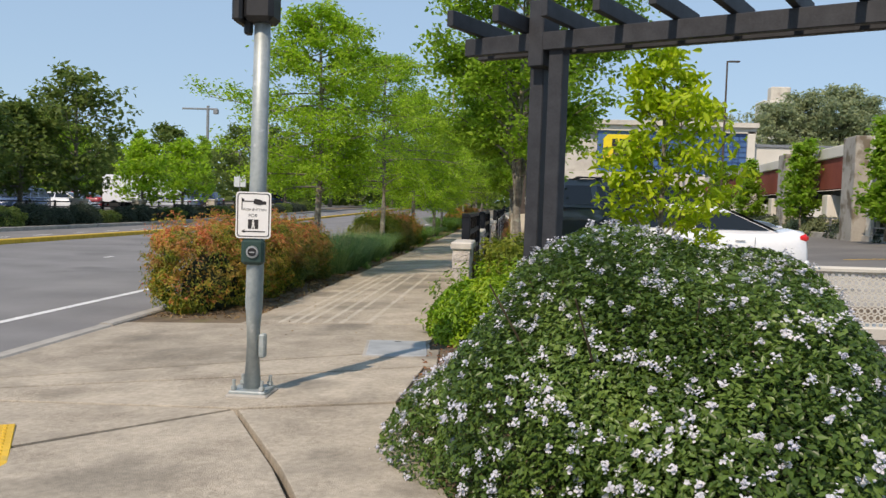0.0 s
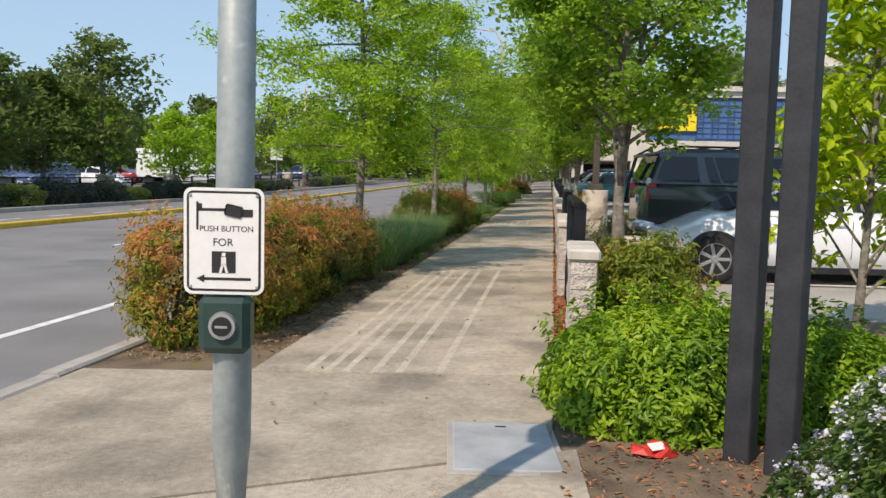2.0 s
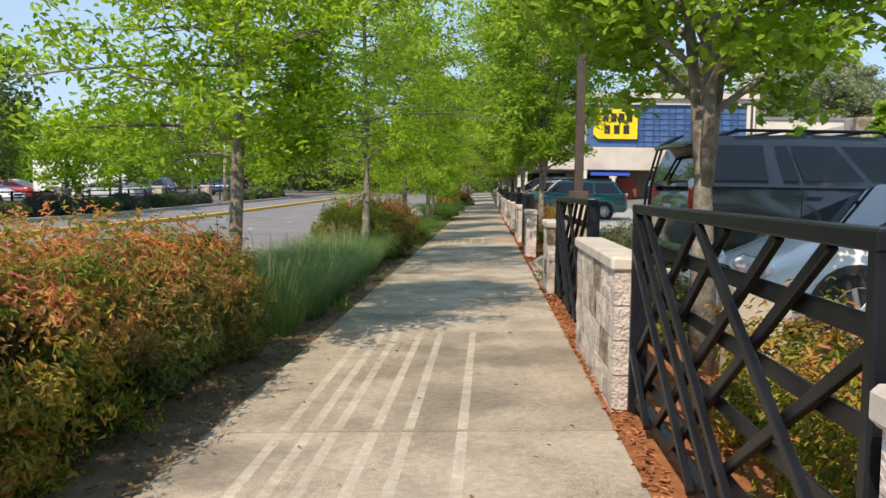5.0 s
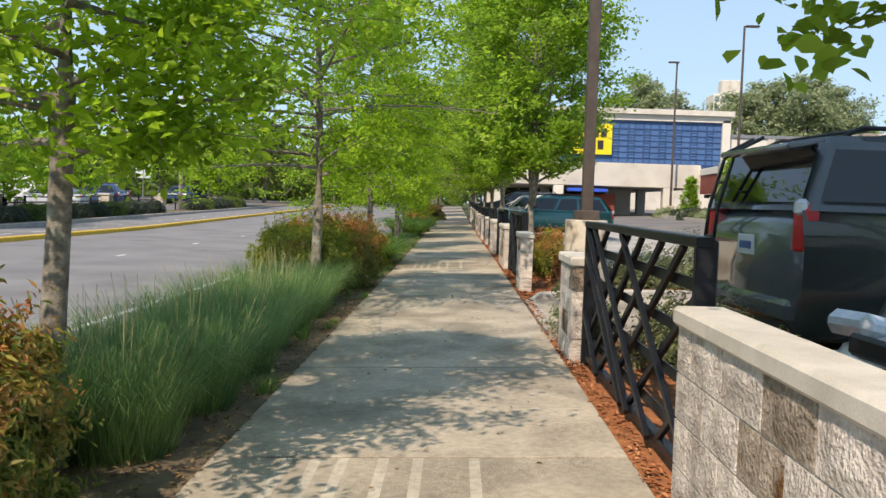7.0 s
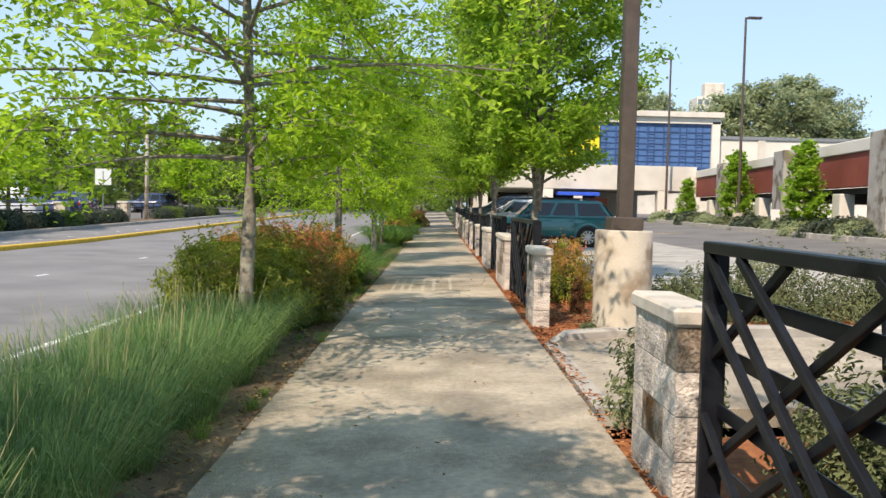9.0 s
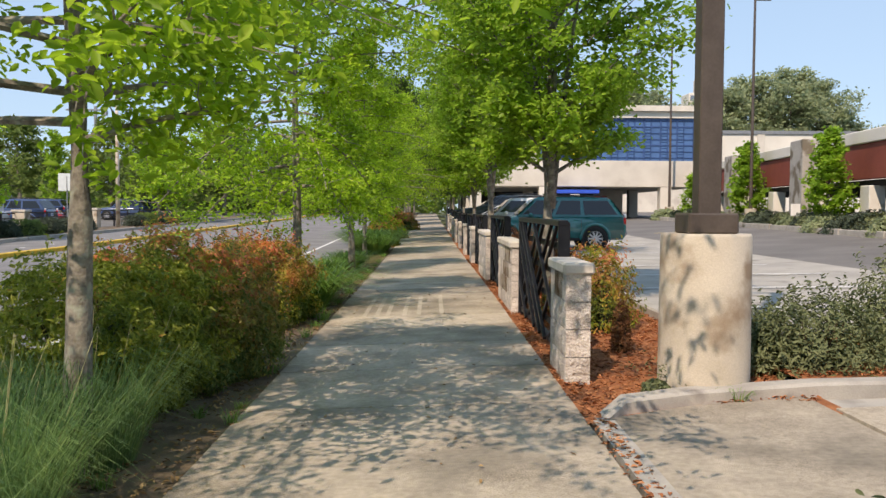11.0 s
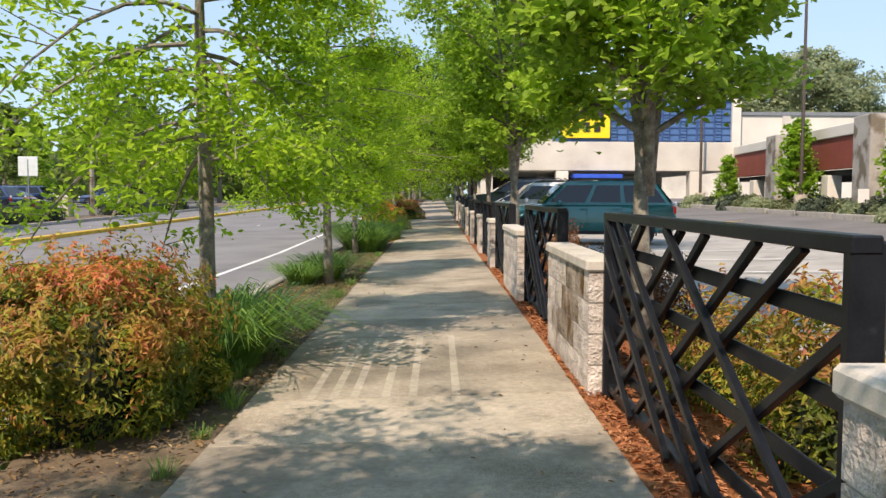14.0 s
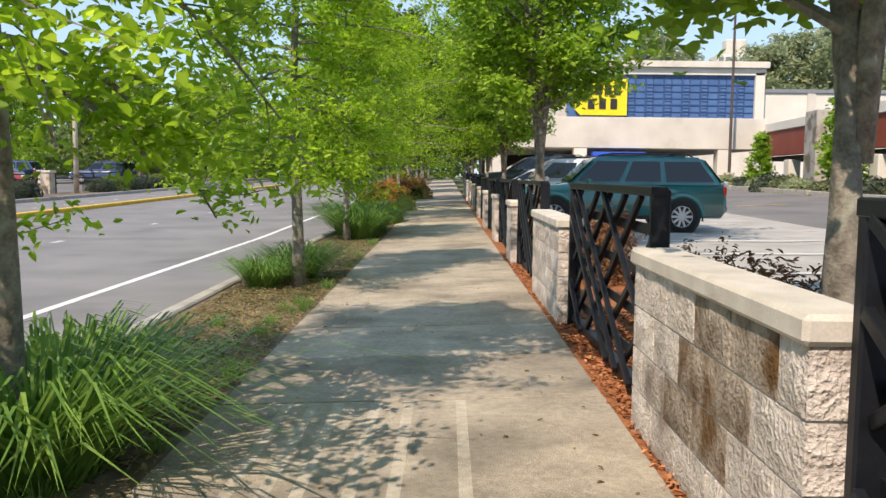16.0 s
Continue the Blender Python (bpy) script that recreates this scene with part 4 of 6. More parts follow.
for i, (x, y, rx, ry, h, mt) in enumerate([(-3.75, 23.9, 0.7, 1.0, 1.05, L_GREENISH), (-3.62, 25.0, 0.76, 0.85, 1.08, L_NANDINA_DARK), (-3.68, 28.3, 0.6, 0.9, 1.0, L_NANDINA), (-3.85, 28.9, 0.4, 0.42, 0.85, L_NANDINA)]):
    shrub("nandina_shrub", verge(x, y), "nandina shrub of dark green and bronze leaves" if mt is L_NANDINA_DARK else "orange and red nandina shrub over green leaves", 50 + i, rx, ry, h, 36000, 0.047, mt, 0.36, 0.26, 0.3, 2.7, 0.6, True, "shrub", "nandina shrubs", 320, 0.64, True, True)
far_nan = shrub("nandina_shrub", verge(-3.3, 49.5), "reddish nandina shrub beside the far sidewalk", 58, 0.6, 1.0, 1.0, 4000, 0.09, L_NANDINA, 0.35, 0.2, 0.3, 2.4, 0.4, False, "shrub", "nandina shrubs")
copy_thing(far_nan, verge(-3.4, 56, 40))
copy_thing(far_nan, verge(-3.4, 66, 80, 1.2))
# grasses and lilies
for i, (x, y) in enumerate([(-3.8, 15.9), (-3.35, 16.2), (-3.75, 16.7), (-3.3, 17.2), (-3.75, 17.7), (-3.3, 18.3), (-3.8, 18.8), (-3.4, 19.4), (-3.85, 19.9), (-3.35, 20.4), (-3.75, 20.9), (-3.4, 21.6), (-3.8, 22.0), (-3.45, 22.7)]):
    blades("fountain_grass", verge(x, y), "soft clump of fine dark green fountain grass", 60 + i, 1500, 0.48, 0.48, 0.66, 0.0045, 0.7, L_GRASS, "grass", "fountain grass", 16)
lily = blades("daylily_clump", verge(-3.3, 30.0), "daylily clump with arching strap leaves", 75, 560, 0.42, 0.46, 0.64, 0.024, 1.45, L_LILY, "plant", "daylilies")
for i, (x, y, s) in enumerate([(-3.4, 37.2, 0.75), (-3.7, 36.4, 0.6), (-3.3, 44.0, 1.1), (-3.6, 45.2, 1.2), (-3.3, 46.6, 1.2), (-3.5, 53, 1.1), (-3.6, 31.0, 0.8)]):
    copy_thing(lily, verge(x, y, 60 * i, s))
weed = blades("weed_tuft", verge(-3.05, 20.0), "small tuft of weedy green grass", 77, 60, 0.1, 0.12, 0.13, 0.006, 0.9, L_LILY, "grass", "weed tufts")
wr = np.random.default_rng(9)
for i in range(46):
    y = wr.uniform(17.5, 46)
    copy_thing(weed, verge(wr.choice([-2.95, -3.1, -3.4, -0.72 + 1.0]) + wr.normal(0, 0.08) if i % 3 else -2.9, y, wr.uniform(0, 360), wr.uniform(0.5, 1.2)))

# lilac-flowered mound at the corner
lil = shrub("lilac_shrub", pose(0.95, 4.9, -0.06, 0, 0, 10), "large mounded evergreen shrub covered in pale lilac flower clusters", 80, 1.5, 2.25, 1.3, 100000, 0.033, L_LILAC, 0.6, 0.16, 0.24, 1.4, 0.1, True, "shrub", "", 0, 0.54, False, "plain")
fp, fn = mound_points(80, 1250, 1.52, 2.28, 1.32, 0.16, 0.05, 1.4)
fr = np.random.default_rng(81)
cl = np.repeat(fp, 22, 0) + fr.normal(0, 0.012, (len(fp) * 22, 3)) * np.repeat(fr.uniform(0.4, 1.2, (len(fp), 1)), 22, 0)
leaf_cloud("bloom", cl, np.repeat(fn, 22, 0), 0.0135, FLOWER, lil, 82, 0.9, 0.4, 0.0, "pale lilac flower clusters")
shrub("bright_shrub", pose(0.1, 8.65, -0.02), "rounded shrub with bright fresh green leaves", 84, 0.74, 0.8, 0.62, 19000, 0.048, L_HEBE, 0.42, 0.16, 0.28, 2.4, 0.2, True, "shrub", "", 120)
shrub("bright_shrub", pose(1.15, 8.9, -0.02), "low spreading shrub with bright green leaves", 85, 0.7, 0.75, 0.46, 13000, 0.048, L_HEBE, 0.42, 0.16, 0.28, 2.4, 0.2, True, "shrub", "", 90)
shrub("nandina_shrub", pose(0.03, 10.25, 0), "nandina shrub with yellow-green leaves behind the wall", 86, 0.4, 0.48, 0.92, 5200, 0.06, L_GREENISH, 0.36, 0.25, 0.4, 2.2, 0.4, True, "shrub", "nandina shrubs", 110, 0.6)
for i, (x, y, rx, ry, h, mt, lab) in enumerate([
        (0.25, 11.5, 0.5, 0.6, 0.62, L_NANDINA, "low orange-red nandina behind the fence"),
        (0.3, 12.8, 0.5, 0.6, 0.55, L_NANDINA, "low orange-red nandina behind the fence"),
        (0.35, 15.9, 0.35, 0.5, 0.34, L_NANDINA_DARK, "low dark nandina behind the fence"),
        (0.45, 17.3, 0.35, 0.5, 0.36, L_NANDINA_DARK, "low dark nandina behind the fence"),
        (0.35, 18.6, 0.45, 0.6, 0.5, L_GREY, "low grey-green shrub in the bed"),
        (-0.28, 20.05, 0.24, 0.42, 0.5, L_GREY, "small grey-green shrub at the wall's end"),
        (0.95, 24.75, 0.3, 0.3, 0.3, L_GREY, "small grey-green shrub at the lamp base"),
        (-0.06, 23.85, 0.1, 0.12, 0.12, L_GREY, "low grey-green shrub on red mulch"),
        (1.3, 24.6, 0.5, 0.42, 0.55, L_GREY, "low grey-green shrub beside the lamp base"),
        (2.2, 24.75, 0.7, 0.5, 0.72, L_GREY, "leafy grey-green shrub on red mulch"),
        (3.5, 24.9, 0.8, 0.5, 0.7, L_GREY, "leafy grey-green shrub on red mulch"),
        (4.8, 25.0, 0.7, 0.5, 0.6, L_GREY, "leafy grey-green shrub on red mulch"),
        (0.12, 25.7, 0.09, 0.1, 0.4, L_DRY, "dry brown shrub behind the wall"),
        (0.2, 27.0, 0.3, 0.4, 0.86, L_NANDINA, "orange-red nandina behind the fence"),
        (0.3, 28.3, 0.4, 0.55, 0.6, L_NANDINA, "orange and green nandina behind the fence"),
        (0.4, 31.2, 0.4, 0.6, 0.66, L_DRY, "brown twiggy shrub behind the wall"),
        (0.4, 32.8, 0.4, 0.7, 0.6, L_DRY, "brown twiggy shrub behind the fence"),
        (0.35, 36.5, 0.4, 0.8, 0.7, L_DRY, "brown twiggy shrub behind the fence")]):
    shrub("bed_shrub", pose(x + bend(y), y, gz(x + bend(y), y) - 0.02), lab, 90 + i, rx, ry, h, int(1500 + 14000 * rx * ry), 0.042 if rx > 0.15 else 0.028, mt, 0.36, 0.25, 0.5, 2.2, 0.3, True, "shrub", "bed shrubs", 90 if rx > 0.15 else 8, 0.55)


def scatter(name, seed, n, xr, yr, size, material, label, dz=0.004, width=0.5):
    r = np.random.default_rng(seed)
    c = np.stack([r.uniform(*xr, n), r.uniform(*yr, n), np.zeros(n)], 1)
    for p in c:
        p[0] += bend(p[1])
        p[2] = gz(p[0], p[1]) + dz + r.uniform(0, 0.012)
    up = np.tile(np.array([[0, 0, 2.5]]), (n, 1))
    tagged(leaf_cloud(name, c, up, size, material, None, seed, width, 0.5), label, "litter", "", "stuff")


scatter("leaf_litter", 201, 9000, (-4.05, -2.8), (9.6, 40), 0.035, LITTER, "scattered dry brown leaves on the soil")
scatter("thin_grass", 207, 8000, (-4.0, -2.86), (30, 46), 0.06, L_PALEGRASS, "thin yellowish grass bits over the soil", 0.0, 0.12)
scatter("walk_litter", 202, 260, (-2.8, -0.65), (8, 36), 0.028, LITTER, "few dry leaves and crumbs on the sidewalk")
scatter("edge_litter", 203, 2600, (-0.64, -0.5), (9.5, 40), 0.035, CHIPS, "reddish bark chips along the wall's foot")
scatter("bark_chips", 204, 9000, (-0.6, 0.95), (23.6, 34), 0.04, CHIPS, "loose reddish bark chips on the bed", 0.0, 0.35)
scatter("lamp_bed_chips", 205, 3000, (0.95, 5), (24.1, 26.1), 0.04, CHIPS, "loose reddish bark chips round the lamp base", 0.05, 0.35)
scatter("corner_litter", 206, 1500, (-0.6, 1.2), (6.5, 10), 0.035, CHIPS, "reddish bark chips at the corner bed", 0.0, 0.35)

# ---- street furniture ----
pole = thing("signal_pole", pose(-1.615, 5.88, gz(-1.6, 5.88)), "galvanised steel signal pole with push button", "pole")
part("base_plate", box(0.25, 0.25, 0.04, (0, 0, 0.02), 0.008), GALV, pole)
part("grout_pad", box(0.28, 0.3, 0.05, (0.0, 0, -0.005), 0.01), KERB, pole)
part("shaft", tube([(0, 0, 0.03), (0, 0, 0.6), (0.012, 0, 1.6), (0.02, 0, 2.75)], [0.062, 0.058, 0.055, 0.052], 24), GALV, pole, "", True)
for a in range(4):
    x, y = 0.095 * (1 if a % 2 else -1), 0.095 * (1 if a > 1 else -1)
    b = tube([(x, y, 0.03), (x, y, 0.11)], [0.011, 0.011], 8)
    tube([(x, y, 0.045), (x, y, 0.065)], [0.021, 0.021], 6, b)
    part("anchor_bolt", b, GALV, pole)
part("hand_hole_cover", box(0.045, 0.06, 0.16, (0.068, -0.01, 0.33), 0.01), GALV, pole)
head = part("signal_head", box(0.2, 0.22, 0.4, (0.02, -0.02, 2.66), 0.03), TRIM, pole, "dark signal housing at the pole's top")
part("visor", box(0.07, 0.26, 0.42, (-0.115, -0.01, 2.66), 0.02), TRIM, head)
part("clamp", box(0.05, 0.06, 0.09, (-0.07, -0.02, 2.43), 0.01), TRIM, head)
sign = thing("push_button_sign", pose(-1.607, 5.8, gz(-1.6, 5.88) + 1.05, 0, 0, 8), "white push button sign with black border on the pole", "sign")


def rounded(w, h, r, y0, y1, n=5):
    """A plate with rounded corners in the xz plane."""
    b = bmesh.new()
    ring = []
    for cx, cz, a0 in ((w / 2 - r, h / 2 - r, 0), (-w / 2 + r, h / 2 - r, 90), (-w / 2 + r, -h / 2 + r, 180), (w / 2 - r, -h / 2 + r, 270)):
        for k in range(n + 1):
            a = radians(a0 + 90 * k / n)
            ring.append((cx + r * math.cos(a), cz + r * math.sin(a)))
    f = [b.verts.new((x, y0, z)) for x, z in ring]
    g = [b.verts.new((x, y1, z)) for x, z in ring]
    b.faces.new(f)
    b.faces.new(g[::-1])
    for i in range(len(ring)):
        k = (i + 1) % len(ring)
        b.faces.new((f[i], g[i], g[k], f[k]))
    return b


SW, SH = 0.229, 0.305


def at_mid(b, x=0.0, z=0.0):
    bmesh.ops.translate(b, vec=(x, 0, SH / 2 + z), verts=b.verts[:])
    return b


part("plate", at_mid(rounded(SW, SH, 0.024, -0.002, 0.002)), SIGN_W, sign)
part("border", at_mid(rounded(SW - 0.018, SH - 0.018, 0.018, -0.0028, -0.0022)), SIGN_B, sign)
part("face", at_mid(rounded(SW - 0.032, SH - 0.032, 0.012, -0.0036, -0.003)), SIGN_W, sign)


def words(txt, size, x, z):
    cu = bpy.data.curves.new("words", "FONT")
    cu.body, cu.size, cu.align_x, cu.align_y, cu.extrude = txt, size, "CENTER", "CENTER", 0.0004
    tmp = bpy.data.objects.new("words", cu)
    me = bpy.data.meshes.new_from_object(tmp)
    me.transform(pose(x, -0.0042, z, 90, 0, 0))
    link_mesh("lettering", me, SIGN_B, sign, "black lettering")
    bpy.data.objects.remove(tmp)


words("PUSH BUTTON", 0.0228, 0.008, 0.188)
words("FOR", 0.031, -0.002, 0.149)
part("symbol_square", box(0.068, 0.001, 0.062, (0.0, -0.0042, 0.093), 0), SIGN_B, sign)
b = box(0.014, 0.0012, 0.026, (0, -0.0052, 0.095))
box(0.010, 0.0012, 0.010, (0, -0.0052, 0.115), 0, (0, 0, 0), b)
box(0.007, 0.0012, 0.028, (-0.006, -0.0052, 0.076), 0, (0, 14, 0), b)
box(0.007, 0.0012, 0.028, (0.006, -0.0052, 0.076), 0, (0, -14, 0), b)
part("symbol_bar", b, SIGN_W, sign)
b = bmesh.new()
for z, sx, x0 in ((0.245, 0.05, 0.0),):
    box(0.075, 0.001, 0.008, (-0.035, -0.0042, 0.243), 0, (0, 0, 0), b)
    box(0.05, 0.001, 0.034, (0.028, -0.0042, 0.24), 0.004, (0, 12, 0), b)
    box(0.035, 0.001, 0.022, (0.065, -0.0042, 0.234), 0, (0, 0, 0), b)
    box(0.006, 0.001, 0.08, (-0.075, -0.0042, 0.225), 0, (0, 0, 0), b)
    box(0.012, 0.001, 0.02, (-0.068, -0.0042, 0.25), 0, (0, 0, 0), b)
part("symbol_pointer", b, SIGN_B, sign)
b = bmesh.new()
box(0.135, 0.001, 0.008, (0.01, -0.0042, 0.045), 0, (0, 0, 0), b)
va = [b.verts.new(p) for p in ((-0.078, -0.0042, 0.045), (-0.055, -0.0042, 0.057), (-0.055, -0.0042, 0.033))]
b.faces.new(va)
part("arrow", b, SIGN_B, sign)
for sx in (-1, 1):
    for z in (0.022, SH - 0.022):
        part("rivet", tube([(sx * 0.095, -0.004, z), (sx * 0.095, -0.008, z)], [0.005, 0.003], 8), GALV, sign)
btn = thing("push_button_box", pose(-1.61, 5.815, gz(-1.6, 5.88) + 0.96, 0, 0, 8), "dark green push button housing on the pole", "push button")
part("housing", box(0.15, 0.09, 0.17, (0, 0.02, 0), 0.02), GREENBOX, btn)
part("bezel", tube([(0, -0.024, 0.0), (0, -0.04, 0.0)], [0.042, 0.038], 24), ALLOY, btn, "pale metal bezel")
part("button", tube([(0, -0.035, 0.0), (0, -0.047, 0.0)], [0.03, 0.027], 24), TRIM, btn)
part("arrow", box(0.035, 0.002, 0.007, (0, -0.048, 0)), ALLOY, btn)
hatch = thing("utility_hatch", pose(-0.885, 7.73, gz(-0.885, 7.73), 0, 0, 7), "grey composite utility cover set in the sidewalk", "utility cover")
part("rim", box(0.58, 0.84, 0.05, (0, 0, -0.018), 0.004), KERB, hatch)
part("lid", box(0.52, 0.76, 0.05, (0, 0, -0.01), 0.006), HATCH, hatch)
part("slot", box(0.06, 0.012, 0.004, (0.0, 0.3, 0.0165)), TRIM, hatch)
bag = thing("crumpled_bag", pose(-0.13, 7.75, 0.01, 0, 0, 20), "crumpled red and white paper bag on the soil", "litter")
b = bmesh.new()
bmesh.ops.create_icosphere(b, subdivisions=2, radius=0.12)
for v in b.verts:
    v.co = Vector((v.co.x * 1.1 + 0.02 * math.sin(v.co.y * 60), v.co.y * 0.8, abs(v.co.z) * 0.3 + 0.02 * math.sin(v.co.x * 50)))
part("bag", b, RED_LITTER, bag)
part("label_patch", box(0.09, 0.05, 0.004, (-0.01, -0.05, 0.045), 0, (28, 0, 12)), SIGN_W, bag)

lamp = thing("lot_lamp", pose(0.32, 24.06, gz(0.32, 24.06)), "brown square lamp post on a round concrete base", "street lamp")
b = bmesh.new()
n = 32
zz = [(-0.1, 0.31), (0.1, 0.31), (0.5, 0.308), (1.06, 0.305), (1.08, 0.296)]
rings = [[b.verts.new((r_ * math.cos(2 * math.pi * k / n), r_ * math.sin(2 * math.pi * k / n), z)) for k in range(n)] for z, r_ in zz]
for r0_, r1_ in zip(rings, rings[1:]):
    for k in range(n):
        b.faces.new((r0_[k], r0_[(k + 1) % n], r1_[(k + 1) % n], r1_[k]))
b.faces.new(rings[-1])
part("footing", b, LAMPBASE, lamp, "stained cylindrical concrete base", True)
part("base_cover", box(0.34, 0.34, 0.14, (0, 0, 1.15), 0.012), BROWN, lamp)
part("shaft", box(0.155, 0.155, 7.2, (0, 0, 4.7), 0.008), BROWN, lamp)
part("arm", box(0.9, 0.08, 0.08, (-0.4, 0, 8.25), 0.006), BROWN, lamp)
part("lamp_head", box(0.6, 0.34, 0.12, (-0.95, 0, 8.25), 0.02), BROWN, lamp)


def tall_lamp(x, y, h, arms, z0=None):
    t = thing("lot_light", pose(x, y, (gz(x, y) if z0 is None else z0)), "tall thin dark parking lot light pole", "street lamp", "lot lights")
    part("footing", tube([(0, 0, -0.1), (0, 0, 0.8)], [0.28, 0.28], 16), LAMPBASE, t)
    part("shaft", tube([(0, 0, 0.8), (0, 0, h)], [0.09, 0.06], 8), BROWN, t)
    for s in arms:
        part("lamp_head", box(0.75, 0.3, 0.1, (s * 0.45, 0, h - 0.02), 0.02), BROWN, t)


tall_lamp(14.25, 60.0, 11.1, (1,))
tall_lamp(13.75, 72.6, 11.0, (-0.5,))
tall_lamp(12.2, 28.0, 11.0, (1,))
gp = thing("utility_pole", pose(-20.7, 70, 0.0), "pale thin pole beside the far kerb", "pole")
part("shaft", tube([(0, 0, 0), (0, 0, 8.2)], [0.14, 0.09], 10), LAMPBASE, gp, "", True)
mast = thing("street_light", pose(-4.0 + bend(56), 56, 0.0), "pale grey street light mast beside the walk", "street lamp")
part("footing", tube([(0, 0, -0.3), (0, 0, 0.15)], [0.25, 0.25], 16), KERB, mast)
part("shaft", tube([(0, 0, 0.1), (0, 0, 9.5), (-0.4, 0, 10.2), (-1.8, 0, 10.4)], [0.13, 0.08, 0.05, 0.04], 10), LAMPBASE, mast, "", True)
part("lamp_head", box(0.7, 0.25, 0.12, (-2.0, 0, 10.38), 0.03), STEEL, mast)

# pergola at the corner
perg = thing("pergola", pose(0.34, 7.62, 0, 0, 0, -29), "dark grey painted timber pergola with open rafters", "pergola")
for px in (0.0, 3.6):
    for dx, dy in ((-0.1, 0.05), (0.12, -0.04)):
        part("post", box(0.13, 0.13, 2.72, (px + dx, dy, 1.34), 0.008), CHARCOAL, perg)
    part("post_cap", box(0.14, 0.3, 0.55, (px - 0.05, 0, 2.73), 0.01), CHARCOAL, perg)
part("beam", box(6.2, 0.07, 0.15, (2.35, 0.11, 2.66), 0.006), CHARCOAL, perg)
part("beam", box(6.2, 0.07, 0.15, (2.35, -0.11, 2.66), 0.006), CHARCOAL, perg)
for i in range(14):
    part("rafter", box(0.06, 1.0, 0.13, (-0.6 + i * 0.43, -0.12, 2.81), 0.005), CHARCOAL, perg)

# perforated bench behind the mound
bench = thing("park_bench", pose(2.35, 6.6, 0.02, 0, 0, 8), "cream metal bench with a round-perforated back", "bench")
holes = bmesh.new()
wb, hb, nx_, nz_ = 1.7, 0.4, 34, 8
for i in range(nx_):
    for k in range(nz_):
        cx, cz = -wb / 2 + (i + 0.5 + (0.25 if k % 2 else -0.25)) * wb / nx_, 0.47 + (k + 0.5) * hb / nz_
        hw, hh, rr = wb / nx_ / 2, hb / nz_ / 2, 0.016
        o, q = [], []
        for s in range(8):
            a = radians(45 * s + 22.5)
            q.append(holes.verts.new((cx + rr * math.cos(a), 0, cz + rr * math.sin(a))))
            o.append(holes.verts.new((cx + hw * (1 if math.cos(a) > 0 else -1) * (1 if abs(math.cos(a)) > 0.5 else 0.42), 0, cz + hh * (1 if math.sin(a) > 0 else -1) * (1 if abs(math.sin(a)) > 0.5 else 0.42))))
        for s in range(8):
            holes.faces.new((q[s], q[(s + 1) % 8], o[(s + 1) % 8], o[s]))
part("backrest", holes, BENCH, bench, "cream sheet pierced with rows of round holes")
part("top_roll", box(1.8, 0.05, 0.05, (0, 0, 0.885), 0.015), BENCH, bench)
part("seat", box(1.75, 0.45, 0.03, (0, 0.24, 0.44), 0.012), BENCH, bench)
part("back_lip", box(1.78, 0.04, 0.1, (0, 0, 0.43), 0.012), BENCH, bench)
for s in (-0.75, 0.75):
    part("leg", box(0.06, 0.42, 0.44, (s, 0.22, 0.21), 0.012), BENCH, bench)
post = thing("small_post", pose(0.35, 13.9, 0.03), "short square concrete post in the bed", "post")
part("shaft", box(0.3, 0.3, 0.66, (0, 0, 0.33), 0.015), LAMPBASE, post)

# ---- vehicles ----


